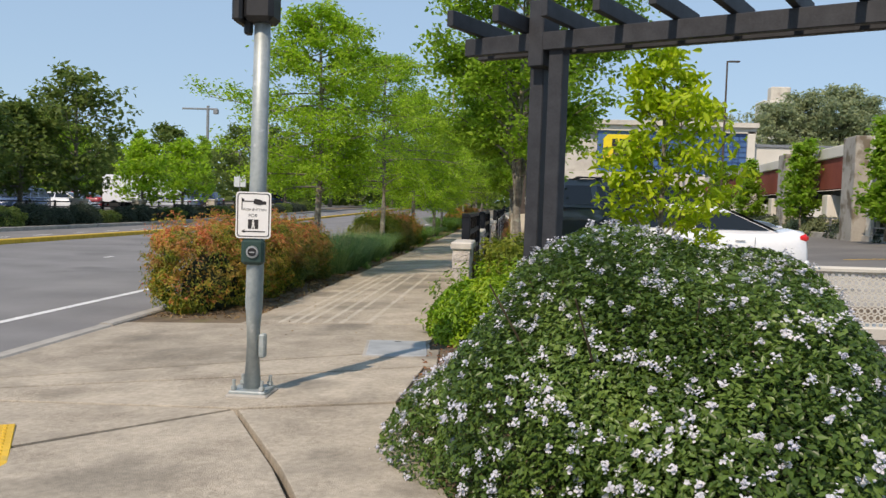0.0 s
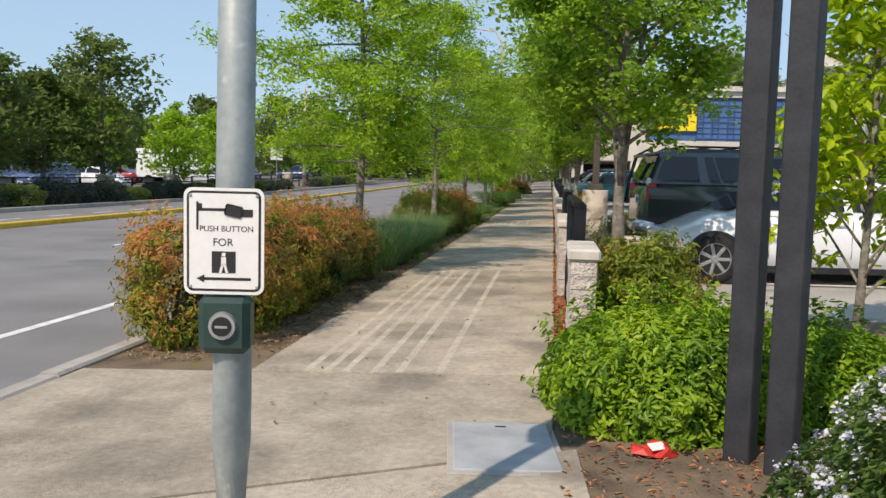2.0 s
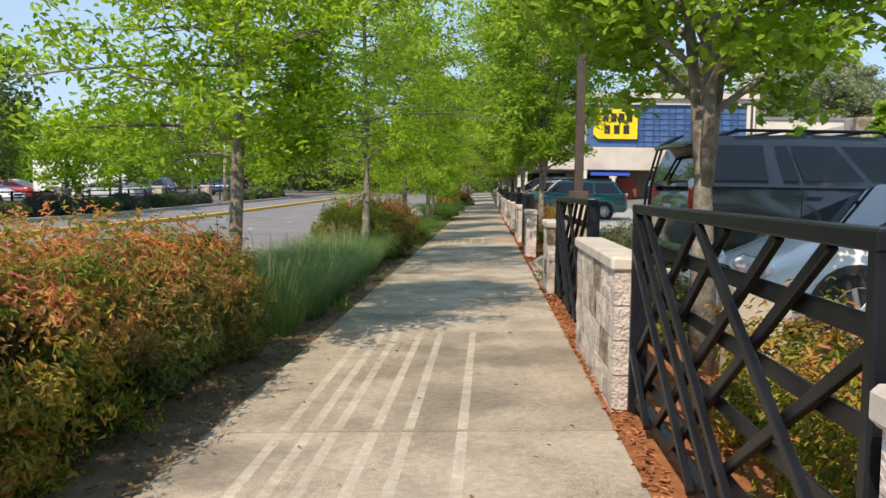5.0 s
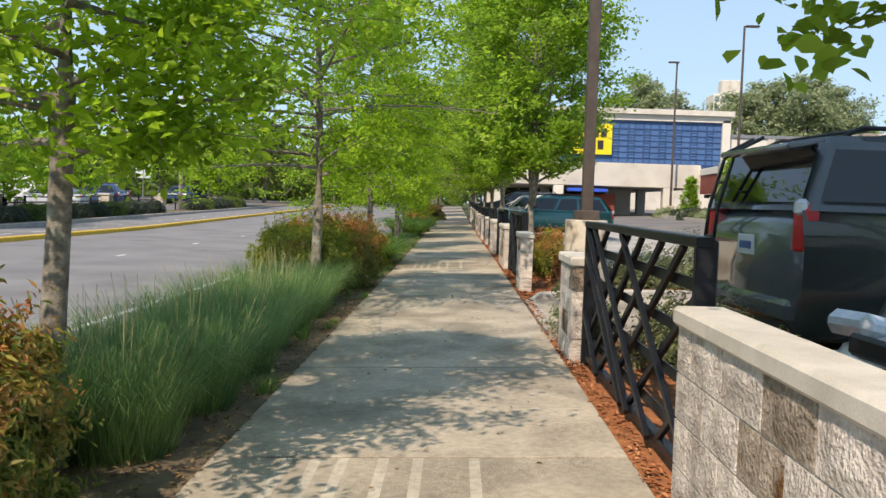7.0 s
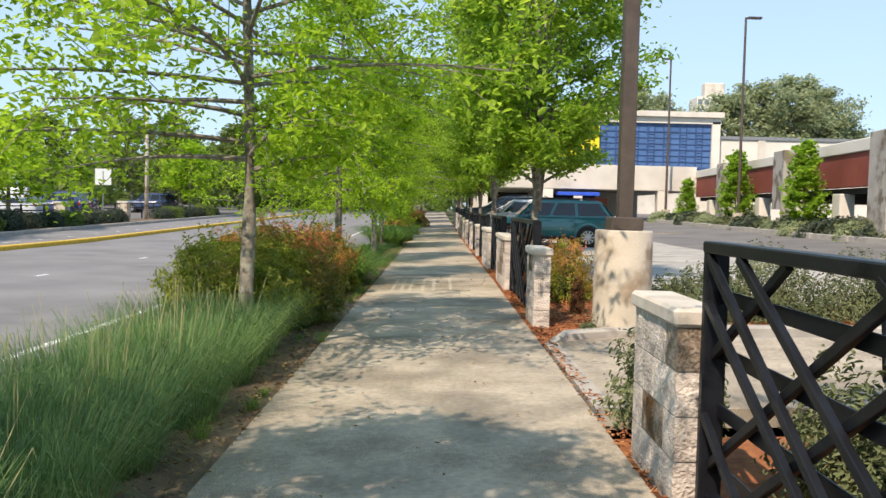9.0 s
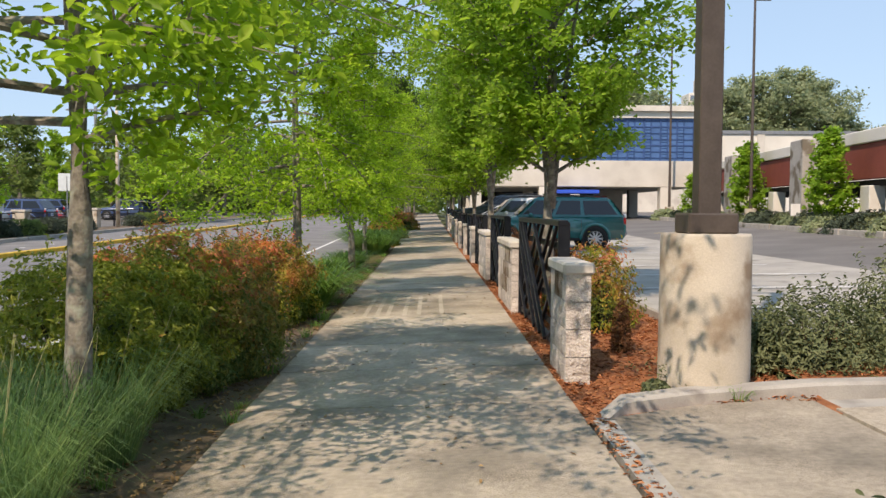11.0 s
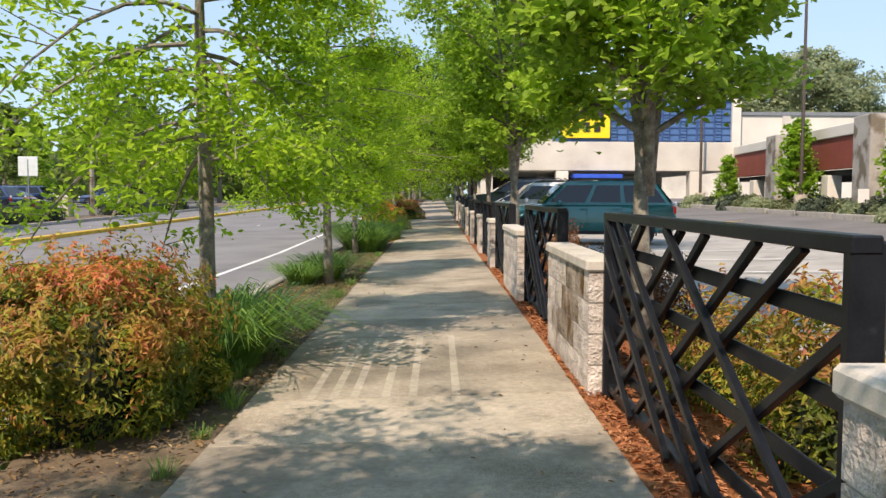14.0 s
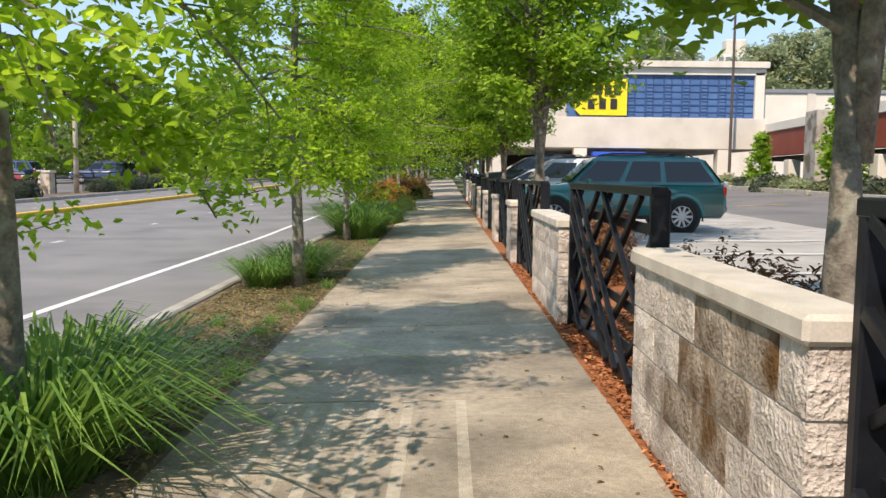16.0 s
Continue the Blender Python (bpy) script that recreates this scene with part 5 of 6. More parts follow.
def car(name, m, label, spec, body, group="parked cars"):
    """A car, nose towards -x, wheels on z = 0. spec: sizes and profile."""
    t = thing(name, m, label, "car", group)
    L, W, zb, hood, belt, H = spec["L"], spec["W"], spec["zb"], spec["hood"], spec["belt"], spec["H"]
    x_ws, x_r0, x_r1, x_rw, tail = spec["ws"], spec["r0"], spec["r1"], spec["rw"], spec["tail"]
    hw = W / 2
    dip, wide = spec.get("dip", 0.0), spec.get("suv")
    st = [(-0.03, zb + 0.12, hood - 0.3 - dip, 0.6), (0.02, zb + 0.03, hood - 0.2 - dip, 0.78), (0.12, zb, hood - 0.12 - dip, 0.87), (0.3, zb, hood - 0.05 - dip, 0.94), (0.65, zb, hood - dip * 0.45, 0.98), (x_ws * 0.85, zb, hood + (belt - hood) * 0.4 - dip * 0.1, 0.995), (x_ws, zb, belt - 0.02, 1.0), ((x_ws + x_rw) / 2, zb, belt, 1.0), (x_rw, zb, belt + 0.03, 0.99), (L - 0.25, zb, tail, 0.985 if wide else 0.96), (L - 0.06, zb + 0.03, tail - 0.03, 0.95 if wide else 0.9), (L, zb + 0.1, tail - 0.2, 0.9 if wide else 0.84)]
    b = bmesh.new()
    rings = []
    for x, z0, z1, w in st:
        w *= hw
        half = [(w * 0.8, z0), (w * 0.96, z0 + 0.06), (w, z0 + (z1 - z0) * 0.4), (w * 0.99, z0 + (z1 - z0) * 0.7), (w * 0.93, z1 - 0.035), (w * 0.8, z1), (w * 0.35, z1 + 0.02)]
        rings.append([b.verts.new((x, y, z)) for y, z in half] + [b.verts.new((x, -y, z)) for y, z in half[::-1]])
    n = len(rings[0])
    for r0_, r1_ in zip(rings, rings[1:]):
        for k in range(n):
            b.faces.new((r0_[k], r0_[(k + 1) % n], r1_[(k + 1) % n], r1_[k]))
    b.faces.new(rings[0])
    b.faces.new(rings[-1][::-1])
    bmesh.ops.recalc_face_normals(b, faces=b.faces[:])
    bod = part("body", b, body, t, "", True)
    # cabin
    cw, rw_ = hw * (0.9 if not spec.get("suv") else 0.94), hw * (0.66 if not spec.get("suv") else 0.77)
    b = bmesh.new()
    prof = [(x_ws, belt - 0.03), (x_r0, H - 0.03), ((x_r0 + x_r1) / 2, H), (x_r1, H - 0.03), (x_rw, belt - 0.02)]

    def wid(z):
        return cw + (rw_ - cw) * (z - belt) / (H - belt)

    ring = [[b.verts.new((x, s * wid(z), z)) for x, z in prof] for s in (-1, 1)]
    for k in range(4):
        b.faces.new((ring[0][k], ring[0][k + 1], ring[1][k + 1], ring[1][k]))
    b.faces.new(ring[0][::-1])
    b.faces.new(ring[1])
    bmesh.ops.recalc_face_normals(b, faces=b.faces[:])
    bmesh.ops.bevel(b, geom=[e for e in b.edges if e.calc_length() > 0.4], offset=0.05, segments=2, affect="EDGES")
    part("cabin", b, body, t, "", True)

    def side_x(z, front):
        f = (z - belt) / (H - belt)
        return x_ws + (x_r0 - x_ws) * f if front else x_rw + (x_r1 - x_rw) * f

    zlo, zhi = belt + 0.05, H - 0.13
    for s in (-1, 1):
        for a, c in spec["panes"]:
            q = []
            for z, u in ((zlo, a), (zlo, c), (zhi, c), (zhi, a)):
                xa, xb = side_x(z, True) + 0.12, side_x(z, False) - 0.1
                q.append((xa + (xb - xa) * u, s * (wid(z) + 0.012), z))
            raw("side_window", q, [(0, 1, 2, 3)], WINDOW, t)
        part("mirror", box(0.13, 0.2, 0.13, (x_ws + 0.42, s * (hw + 0.06), belt + 0.03), 0.04), spec.get("mirror", body), t)
        for xh in spec["handles"]:
            part("door_handle", box(0.17, 0.03, 0.03, (xh, s * (hw * 0.99 + 0.005), belt - 0.12), 0.01), spec.get("trim", body), t)
        part("sill", box(L * 0.5, 0.04, 0.1, (L * 0.5, s * hw * 0.93, zb + 0.02), 0.015), TRIM, t)
        part("headlight", box(0.3, 0.3, 0.14, (0.16, s * hw * 0.68, hood - 0.2), 0.05, (0, 12, s * 22)), CLEARLENS, t)
        tl = spec.get("lens", (0.1, 0.2, 0.2))
        part("tail_light", box(*tl, (L - tl[0] / 2 + 0.005, s * (hw * (0.94 if wide else 0.9) - tl[1] / 2), tail - 0.14 if not wide else belt - 0.16), 0.06), REDLENS, t, "red tail light")
        if wide:
            part("reverse_lens", box(0.1, 0.09, 0.13, (L - 0.035, s * (hw * 0.955 - tl[1] / 2), belt + 0.0), 0.03), CLEARLENS, t, "clear reversing lens")
        for xd in spec["doors"]:
            part("door_gap", box(0.006, 0.008, belt - zb - 0.24, (xd, s * (hw * 0.995), (belt + zb) / 2 + 0.05)), TRIM, t)
    for front in (True, False):
        q = []
        for z, s in ((zlo - 0.02, -1), (zlo - 0.02, 1), (H - 0.1, 1), (H - 0.1, -1)):
            q.append((side_x(z, front) + (-0.012 if front else 0.012), s * (wid(z) - 0.03), z + 0.012))
        raw("windscreen" if front else "rear_window", q, [(0, 1, 2, 3)], WINDOW, t)
    part("grille", box(0.05, W * 0.5, 0.12, (0.02, 0, hood - 0.27), 0.02), TRIM, t)
    part("front_bumper", box(0.22, W * 0.86, 0.22, (0.08, 0, zb + 0.2), 0.07), spec.get("bumper", body), t)
    part("rear_bumper", box(0.2, W * 0.9, 0.22, (L - 0.06, 0, zb + 0.22), 0.06), spec.get("bumper", body), t)
    for xe, d in ((-0.04, -1), (L + 0.05, 1)):
        zp = zb + 0.24 if not (spec.get("suv") and d > 0) else belt - 0.3
        pl = part("number_plate", box(0.012, 0.32, 0.16, (xe if zp < 0.7 else L + 0.003, 0, zp), 0.003), PLATE, t, "pale number plate")
        part("plate_bar", box(0.004, 0.22, 0.06, ((xe if zp < 0.7 else L + 0.003) + d * 0.008, 0, zp - 0.005)), PLATE_INK, pl)
    R = spec["wheel"]
    for x in spec["axles"]:
        for s in (-1, 1):
            yw = s * (hw - 0.1)
            # black disc on the uncut body side stands in for the arch's shaded hollow
            b = tube([(x, s * (hw - 0.25), R), (x, s * (hw + 0.003), R)], [R * 1.17, R * 1.17], 28)
            part("wheel_arch", b, TRIM, t)
            if wide:
                arc = [radians(-12 + 204 * k / 14) for k in range(15)]
                b = tube([(x + R * 1.3 * math.cos(a), s * (hw - 0.012), R + R * 1.3 * math.sin(a)) for a in arc], [0.035] + [0.058] * 13 + [0.035], 8)
                part("fender_flare", b, body, t, "", True)
            wv = [(-0.1, R * 0.66), (-0.1, R * 0.93), (-0.07, R), (0.07, R), (0.1, R * 0.93), (0.1, R * 0.66)]
            b = bmesh.new()
            rg = [[b.verts.new((x + rr * math.cos(2 * math.pi * k / 28), yw + s * (0.03 + oy), R + rr * math.sin(2 * math.pi * k / 28))) for k in range(28)] for oy, rr in wv]
            for r0_, r1_ in zip(rg, rg[1:]):
                for k in range(28):
                    b.faces.new((r0_[k], r0_[(k + 1) % 28], r1_[(k + 1) % 28], r1_[k]))
            bmesh.ops.recalc_face_normals(b, faces=b.faces[:])
            wh = part("wheel", b, TYRE, t, "", True)
            b = tube([(x, yw + s * 0.04, R), (x, yw + s * 0.06, R)], [R * 0.67, R * 0.67], 24)
            part("rim_back", b, TRIM, wh)
            b = tube([(x, yw + s * 0.07, R), (x, yw + s * 0.13, R)], [R * 0.16, R * 0.13], 12)
            for k in range(spec.get("spokes", 7)):
                a = 360 * k / spec.get("spokes", 7)
                box(R * 0.56, 0.03, R * 0.15, (x + R * 0.36 * math.cos(radians(a)), yw + s * 0.095, R + R * 0.36 * math.sin(radians(a))), 0.008, (0, -a, 0), b)
            for k in range(24):
                a = 2 * math.pi * k / 24
                box(R * 0.19, 0.05, R * 0.07, (x + R * 0.66 * math.cos(a), yw + s * 0.1, R + R * 0.66 * math.sin(a)), 0, (0, 90 - math.degrees(a), 0), b)
            part("rim", b, ALLOY, wh)
    if spec.get("rack"):
        for s in (-1, 1):
            b = tube([(x_r0 + 0.15, s * rw_ * 0.88, H - 0.04), (x_r0 + 0.3, s * rw_ * 0.9, H + 0.04), (x_r1 - 0.3, s * rw_ * 0.9, H + 0.04), (x_r1 - 0.15, s * rw_ * 0.88, H - 0.04)], [0.018] * 4, 8)
            part("roof_rail", b, TRIM, t)
        for k in range(spec["rack"]):
            xx = x_r0 + 0.4 + (x_r1 - x_r0 - 0.8) * k / max(spec["rack"] - 1, 1)
            part("crossbar", box(0.04, rw_ * 1.8, 0.03, (xx, 0, H + 0.045), 0.008), TRIM, t)
    return t


SEDAN = dict(L=4.55, W=1.78, zb=0.2, hood=0.86, belt=0.94, H=1.41, ws=0.98, r0=1.95, r1=3.05, rw=4.1, tail=1.02, panes=[(0.0, 0.49), (0.53, 1.0)], dip=0.16, handles=[2.45, 3.35], doors=[1.55, 2.6, 3.6], wheel=0.325, axles=(0.86, 3.56), lens=(0.22, 0.3, 0.16), spokes=7)
SUV = dict(L=4.8, W=1.9, zb=0.33, hood=1.16, belt=1.31, H=1.87, ws=1.4, r0=2.35, r1=4.56, rw=4.78, tail=1.3, panes=[(0.0, 0.1), (0.115, 0.4), (0.43, 0.645), (0.66, 0.72), (0.775, 1.0)], handles=[2.5, 3.48], doors=[1.5, 2.62, 3.62], wheel=0.385, axles=(0.9, 3.69), suv=True, lens=(0.2, 0.15, 0.4), spokes=6, rack=4)
WAGON = dict(L=4.75, W=1.78, zb=0.32, hood=1.0, belt=1.08, H=1.7, ws=1.25, r0=1.9, r1=4.2, rw=4.66, tail=1.08, panes=[(0.0, 0.3), (0.34, 0.6), (0.64, 0.98)], handles=[2.3, 3.15], doors=[1.45, 2.4, 3.3], wheel=0.36, axles=(0.92, 3.75), suv=True, lens=(0.16, 0.12, 0.3), spokes=10, rack=2, bumper=STEEL)
white_car = car("parked_sedan", pose(0.56, 15.8, gz(2, 15.8) - 0.03, 0, 0, 3), "white parked sedan with silver wheels", SEDAN, P_WHITE)
# the dark SUV is parked with its tail to the sidewalk
dark = dict(SUV)
dark["trim"] = P_DARK
suv_m = pose(5.58, 18.97, gz(3, 18.7) - 0.03, 0, 0, 184)
dark_suv = car("parked_suv", suv_m, "dark grey parked SUV with a roof rack and rear ladder", dark, P_DARK)
b = bmesh.new()
for y in (-0.62, -0.42):
    tube([(4.92, y, 0.95), (4.89, y, 1.3), (4.76, y, 1.78), (4.52, y, 1.91)], [0.016] * 4, 8, b)
for x, z in ((4.91, 1.05), (4.89, 1.28), (4.83, 1.52), (4.76, 1.77)):
    tube([(x, -0.62, z), (x, -0.42, z)], [0.012, 0.012], 8, b)
part("rear_ladder", b, TRIM, dark_suv, "black rear ladder", True)
part("rear_spoiler", box(0.3, 1.3, 0.06, (4.66, 0, 1.78), 0.02, (0, 10, 0)), P_DARK, dark_suv)
teal = car("parked_suv", pose(-0.1, 46.0, gz(2, 46) - 0.03, 0, 0, 0), "teal parked SUV with silver bumpers", WAGON, P_TEAL)
white_suv = car("parked_suv", pose(-0.3 + bend(51), 51.6, gz(1, 51) - 0.03), "white parked SUV beyond the teal one", dict(WAGON, bumper=P_WHITE), P_WHITE)
car("parked_sedan", pose(-0.4 + bend(56), 56.2, gz(1, 56) - 0.03), "silver parked sedan in the far stalls", SEDAN, P_SILVER)
copy_thing(dark_suv, pose(-0.5 + bend(61), 60.4, gz(1, 61) - 0.03))
rc = np.random.default_rng(12)
silver = car("parked_sedan", pose(-33, 40, -0.16, 0, 0, 90), "silver sedan parked across the road", SEDAN, P_SILVER, "cars across the road")
redc = car("parked_sedan", pose(-36, 43, -0.16, 0, 0, 90), "dark red sedan parked across the road", SEDAN, P_RED, "cars across the road")
blues = car("parked_suv", pose(-30, 47, -0.16, 0, 0, 90), "dark blue SUV parked across the road", WAGON, P_BLUE, "cars across the road")
for i in range(26):
    src = [silver, redc, blues, white_car, silver, blues][i % 6]
    row, k = divmod(i, 9)
    cc = copy_thing(src, pose(-29 - row * 8, 38 + k * 6.3 + row * 2 + rc.uniform(-0.5, 0.5), -0.16 + rise(38 + k * 6.3), 0, 0, 180 if rc.random() < 0.5 else 0))
    cc["group"] = "cars across the road"
van = thing("box_van", pose(-30, 66, 0.05), "white box van parked across the road", "van")
part("cargo_box", box(5.0, 2.1, 2.2, (0, 0, 1.7), 0.05), P_WHITE, van)
part("cab", box(1.6, 2.0, 1.5, (3.2, 0, 1.2), 0.2), P_WHITE, van)
part("windscreen", box(0.5, 1.7, 0.6, (3.75, 0, 1.6), 0.1), WINDOW, van)
for x in (-1.5, 3.0):
    for s in (-0.95, 0.95):
        part("wheel", tube([(x, s - 0.1, 0.4), (x, s + 0.1, 0.4)], [0.4, 0.4], 18), TYRE, van)

# ---- buildings ----
BY = 118.0
store = thing("store_building", pose(0, BY, 0), "concrete store with a blue panelled front above the garage", "building")


def wallbox(name, x0, x1, z0, z1, d0, d1, mt, parent=store, label="", bev=0.02):
    return part(name, box(x1 - x0, d1 - d0, z1 - z0, ((x0 + x1) / 2, (d0 + d1) / 2, (z0 + z1) / 2), bev), mt, parent, label)


wallbox("upper_wall", 4.0, 31.4, 0.0, 13.0, 0.9, 30, FACADE)
panel = wallbox("blue_panel", 11.2, 31.2, 6.6, 12.3, 0.3, 0.9, BLUEPANEL, label="blue panelled front")
for k in range(7):
    x = 17.55 + k * 1.95
    for dx in (0.0, 0.86):
        wallbox("panel_mullion", x + dx, x + dx + (0.16 if dx == 0 else 0.07), 6.7, 12.25, 0.16, 0.3, BLUEFRAME, panel)
for k in range(8):
    z = 6.9 + k * 0.72
    wallbox("panel_rail", 17.5, 31.15, z, z + (0.16 if k % 3 == 0 else 0.07), 0.2, 0.3, BLUEFRAME, panel)
for k in range(7):
    for q in range(11):
        z = 7.75 + q * 0.36
        wallbox("louvre", 17.8 + k * 1.95, 18.36 + k * 1.95, z, z + 0.13, 0.2, 0.3, BLUELIGHT, panel, bev=0)
wallbox("pilaster", 31.2, 32.2, 0, 12.6, -0.1, 1.6, FACADE_W)
wallbox("fascia", 3.8, 32.3, 12.3, 13.05, -0.1, 30, FACADE_W)
wallbox("roof", 3.6, 32.5, 13.05, 13.7, -0.6, 30.4, FACADE, label="pale overhanging roof edge")
wallbox("roof_unit", 25, 28, 13.7, 14.8, 8, 11, STEEL)
wallbox("right_wall", 32.2, 92, 0, 10.6, 1.0, 30, FACADE_W, label="long pale rendered wall")
wallbox("right_coping", 32.2, 92.2, 10.6, 11.0, 0.8, 30, STEEL)
for x in (37.2, 52.0, 66.0):
    wallbox("wall_pilaster", x, x + 0.9, 0, 10.6, 0.85, 1.0, FACADE)
GY = 74.0
garage = thing("parking_garage", pose(0, GY, 0.32), "weathered concrete garage front with open bays", "building")
wallbox("spandrel", 0.9, 16.2, 2.58, 4.3, 0, 0.5, FACADE, garage, "water-streaked concrete spandrel beam")
wallbox("deck_slab", 0.9, 16.2, 2.56, 2.9, 0.52, 24, FACADE, garage)
for x in (0.95, 5.5, 13.55):
    wallbox("column", x, x + 0.74, -0.5, 2.57, 0.03, 0.8, FACADE_W, garage)
    wallbox("inner_column", x, x + 0.7, -0.5, 2.55, 9.0, 9.7, FACADE, garage)
wallbox("garage_back", 0.9, 10.2, -0.5, 2.55, 16, 16.4, GARAGE_SHADE, garage)
wallbox("bay_wall", 10.3, 12.4, -0.5, 2.5, 6.0, 6.3, FACADE, garage, "shaded concrete wall inside the bay")
wallbox("bay_side_wall", 10.3, 10.55, -0.5, 2.5, 6.32, 12.0, GARAGE_SHADE, garage)
wallbox("garage_floor", 0.9, 24, -0.4, -0.02, 0.1, 24, LOT_CONC, garage)
wallbox("red_sign_panel", 6.3, 8.3, 0.5, 1.95, 1.2, 1.35, REDBAND, garage, "red panel in the garage bay")
wallbox("red_sign_panel", 8.6, 10.25, 0.5, 2.0, 1.2, 1.35, REDBAND, garage, "red panel in the garage bay")
wallbox("awning", 6.5, 9.4, 2.12, 2.36, -0.5, 0.9, AWNING, garage, "long blue awning")
tag = thing("store_sign", pose(14.75, BY + 0.05, 9.85) @ Matrix.Scale(1.42, 4), "yellow tag-shaped store sign with black bars", "sign")
b = bmesh.new()
ring = [(-1.95, -0.95), (-1.95, 0.95), (-1.55, 1.35), (1.95, 1.35), (1.95, -1.35), (-1.55, -1.35)]
f0 = [b.verts.new((x, -0.15, z)) for x, z in ring]
f1 = [b.verts.new((x, 0.2, z)) for x, z in ring]
b.faces.new(f0)
b.faces.new(f1[::-1])
for i in range(6):
    b.faces.new((f0[i], f1[i], f1[(i + 1) % 6], f0[(i + 1) % 6]))
bmesh.ops.recalc_face_normals(b, faces=b.faces[:])
part("board", b, YELLOW, tag)
for z, xs in ((0.55, (-0.9, -0.2, 0.5, 1.2)), (-0.5, (-0.75, 0.1, 0.95))):
    for x in xs:
        part("bar", box(0.5, 0.05, 0.75, (x, -0.19, z), 0.01), SIGN_B, tag)
part("eyelet", tube([(-1.6, -0.2, 0), (-1.6, -0.15, 0)], [0.14, 0.14], 16), SIGN_B, tag)

# parking deck along the lot, facing the walk
deck = thing("parking_deck", pose(15.0, 54.6, -0.02, 0, 0, -4), "open concrete parking deck with a dark red band", "building")
for y0 in (-31.5, -21.0, -10.5, 0.0, 10.5):
    n = 10.5 if y0 < 10 else 9.0
    part("red_band", box(0.3, n - 0.1, 1.32, (0, y0 + n / 2, 3.2), 0.02), REDBAND, deck, "dark red painted parapet band")
    part("coping", box(0.5, n - 0.05, 0.48, (0.02, y0 + n / 2, 4.11), 0.03), FACADE_W, deck)
    # soffit coloured as dark as the shade beneath it
    part("soffit", box(18, n - 0.1, 0.25, (9.16, y0 + n / 2, 2.4), 0.02), GARAGE_SHADE, deck)
    pier = part("pier", box(1.1, 1.5, 4.55, (-0.3, y0, 2.12), 0.03), PIER, deck, "square weathered concrete pier with dried vines")
    part("pier_return", box(0.35, 0.5, 4.3, (-0.2, y0 - 1.05, 2.0), 0.02), FACADE_W, deck, "pale concrete return beside the pier")
    part("column", box(0.6, 0.8, 2.6, (0.1, y0 + 5.2, 1.0), 0.03), FACADE_W, deck)
    for q in (6.0, 12.0):
        part("inner_column", box(0.6, 0.6, 2.6, (q, y0 + 5.2, 1.0), 0.03), FACADE, deck)
    for k in range(7):
        part("rail_post", box(0.07, 0.07, 1.0, (-0.3, y0 + 1.2 + k * 1.3, 0.85)), STEEL, deck)
    for z in (0.75, 1.0, 1.3):
        part("railing", box(0.04, 8.6, 0.045, (-0.3, y0 + 5.2, z)), STEEL, deck)
part("back_parapet", box(0.3, 51, 1.0, (18, -6, 0.4), 0.02), FACADE, deck)
part("floor", box(18, 51, 0.1, (9.2, -6, 0.25)), LOT_CONC, deck)
bedl = thing("deck_bed", (0, 0, 0), "planted bed along the parking deck", "planting bed", "", "structure")
raw("bed", [(13.2, 24, 0.45), (14.6, 24, 0.5), (16.0, 73.9, 0.7), (12.7, 73.9, 0.65)], [(0, 1, 2, 3)], SOIL, bedl)
kb = thing("deck_kerb", (0, 0, 0), "pale concrete kerb along the deck bed", "kerb", "", "structure")
for i in range(16):
    y = 24 + i * 3
    part("kerb_length", box(0.16, 2.98, 0.34, (13.15 - 0.01 * (y - 24), y + 1.5, gz(12.9, y) + 0.02), 0.02), KERB, kb)
br = np.random.default_rng(33)
deck_shrubs = [shrub("deck_shrub", pose(14, 45, 0.5), "low green shrub in the deck bed", 120, 0.9, 1.1, 0.85, 2200, 0.14, L_GREY, 0.5, 0.25, 0.4, 2.2, 0.2, False, "shrub", "deck shrubs", 0, 0.72, False, "plain"),
               shrub("deck_shrub", pose(14, 48, 0.5), "low brownish shrub in the deck bed", 121, 0.9, 1.1, 0.75, 2200, 0.14, L_LAV, 0.5, 0.25, 0.4, 2.2, 0.2, False, "shrub", "deck shrubs", 0, 0.72, False, "plain"),
               shrub("deck_shrub", pose(14, 51, 0.5), "low bright green shrub in the deck bed", 122, 0.9, 1.0, 0.8, 2200, 0.14, L_PALE_HAZE, 0.5, 0.25, 0.4, 2.2, 0.2, False, "shrub", "deck shrubs", 0, 0.72, False, "plain")]
for i in range(33):
    y = 26 + i * 1.42
    copy_thing(deck_shrubs[i % 3], pose(13.7 + br.uniform(0, 1.2) - 0.01 * (y - 24), y, 0.42 + rise(y) * 0.7, 0, 0, br.uniform(0, 360)) @ Matrix.Scale(br.uniform(0.8, 1.15), 4))
vine = tree("climbing_tree", pose(14.3, 60.6, 0.5), "narrow upright green tree against the parking deck", 131, 4.4, 0.4, 0.8, "column", 24, 0.05, 0.2, 26, L_MAPLE, 0.7, 0.14, 0.3, 5, 0, "deck trees")
for i, (x, y, s) in enumerate([(13.5, 50.2, 0.92), (13.1, 40, 1.0), (14.3, 69.5, 0.72), (12.8, 30.5, 1.0)]):
    copy_thing(vine, pose(x, y, 0.55, 0, 0, 77 * i) @ Matrix.Scale(s, 4))
notice = thing("notice_board", pose(13.45, 53.0, 0.42), "small white notice on a post in the bed", "sign")
part("post", tube([(0, 0, 0), (0, 0, 1.2)], [0.03, 0.03], 8), STEEL, notice)
part("board", box(0.4, 0.03, 0.5, (0, -0.04, 0.95), 0.01), SIGN_W, notice)


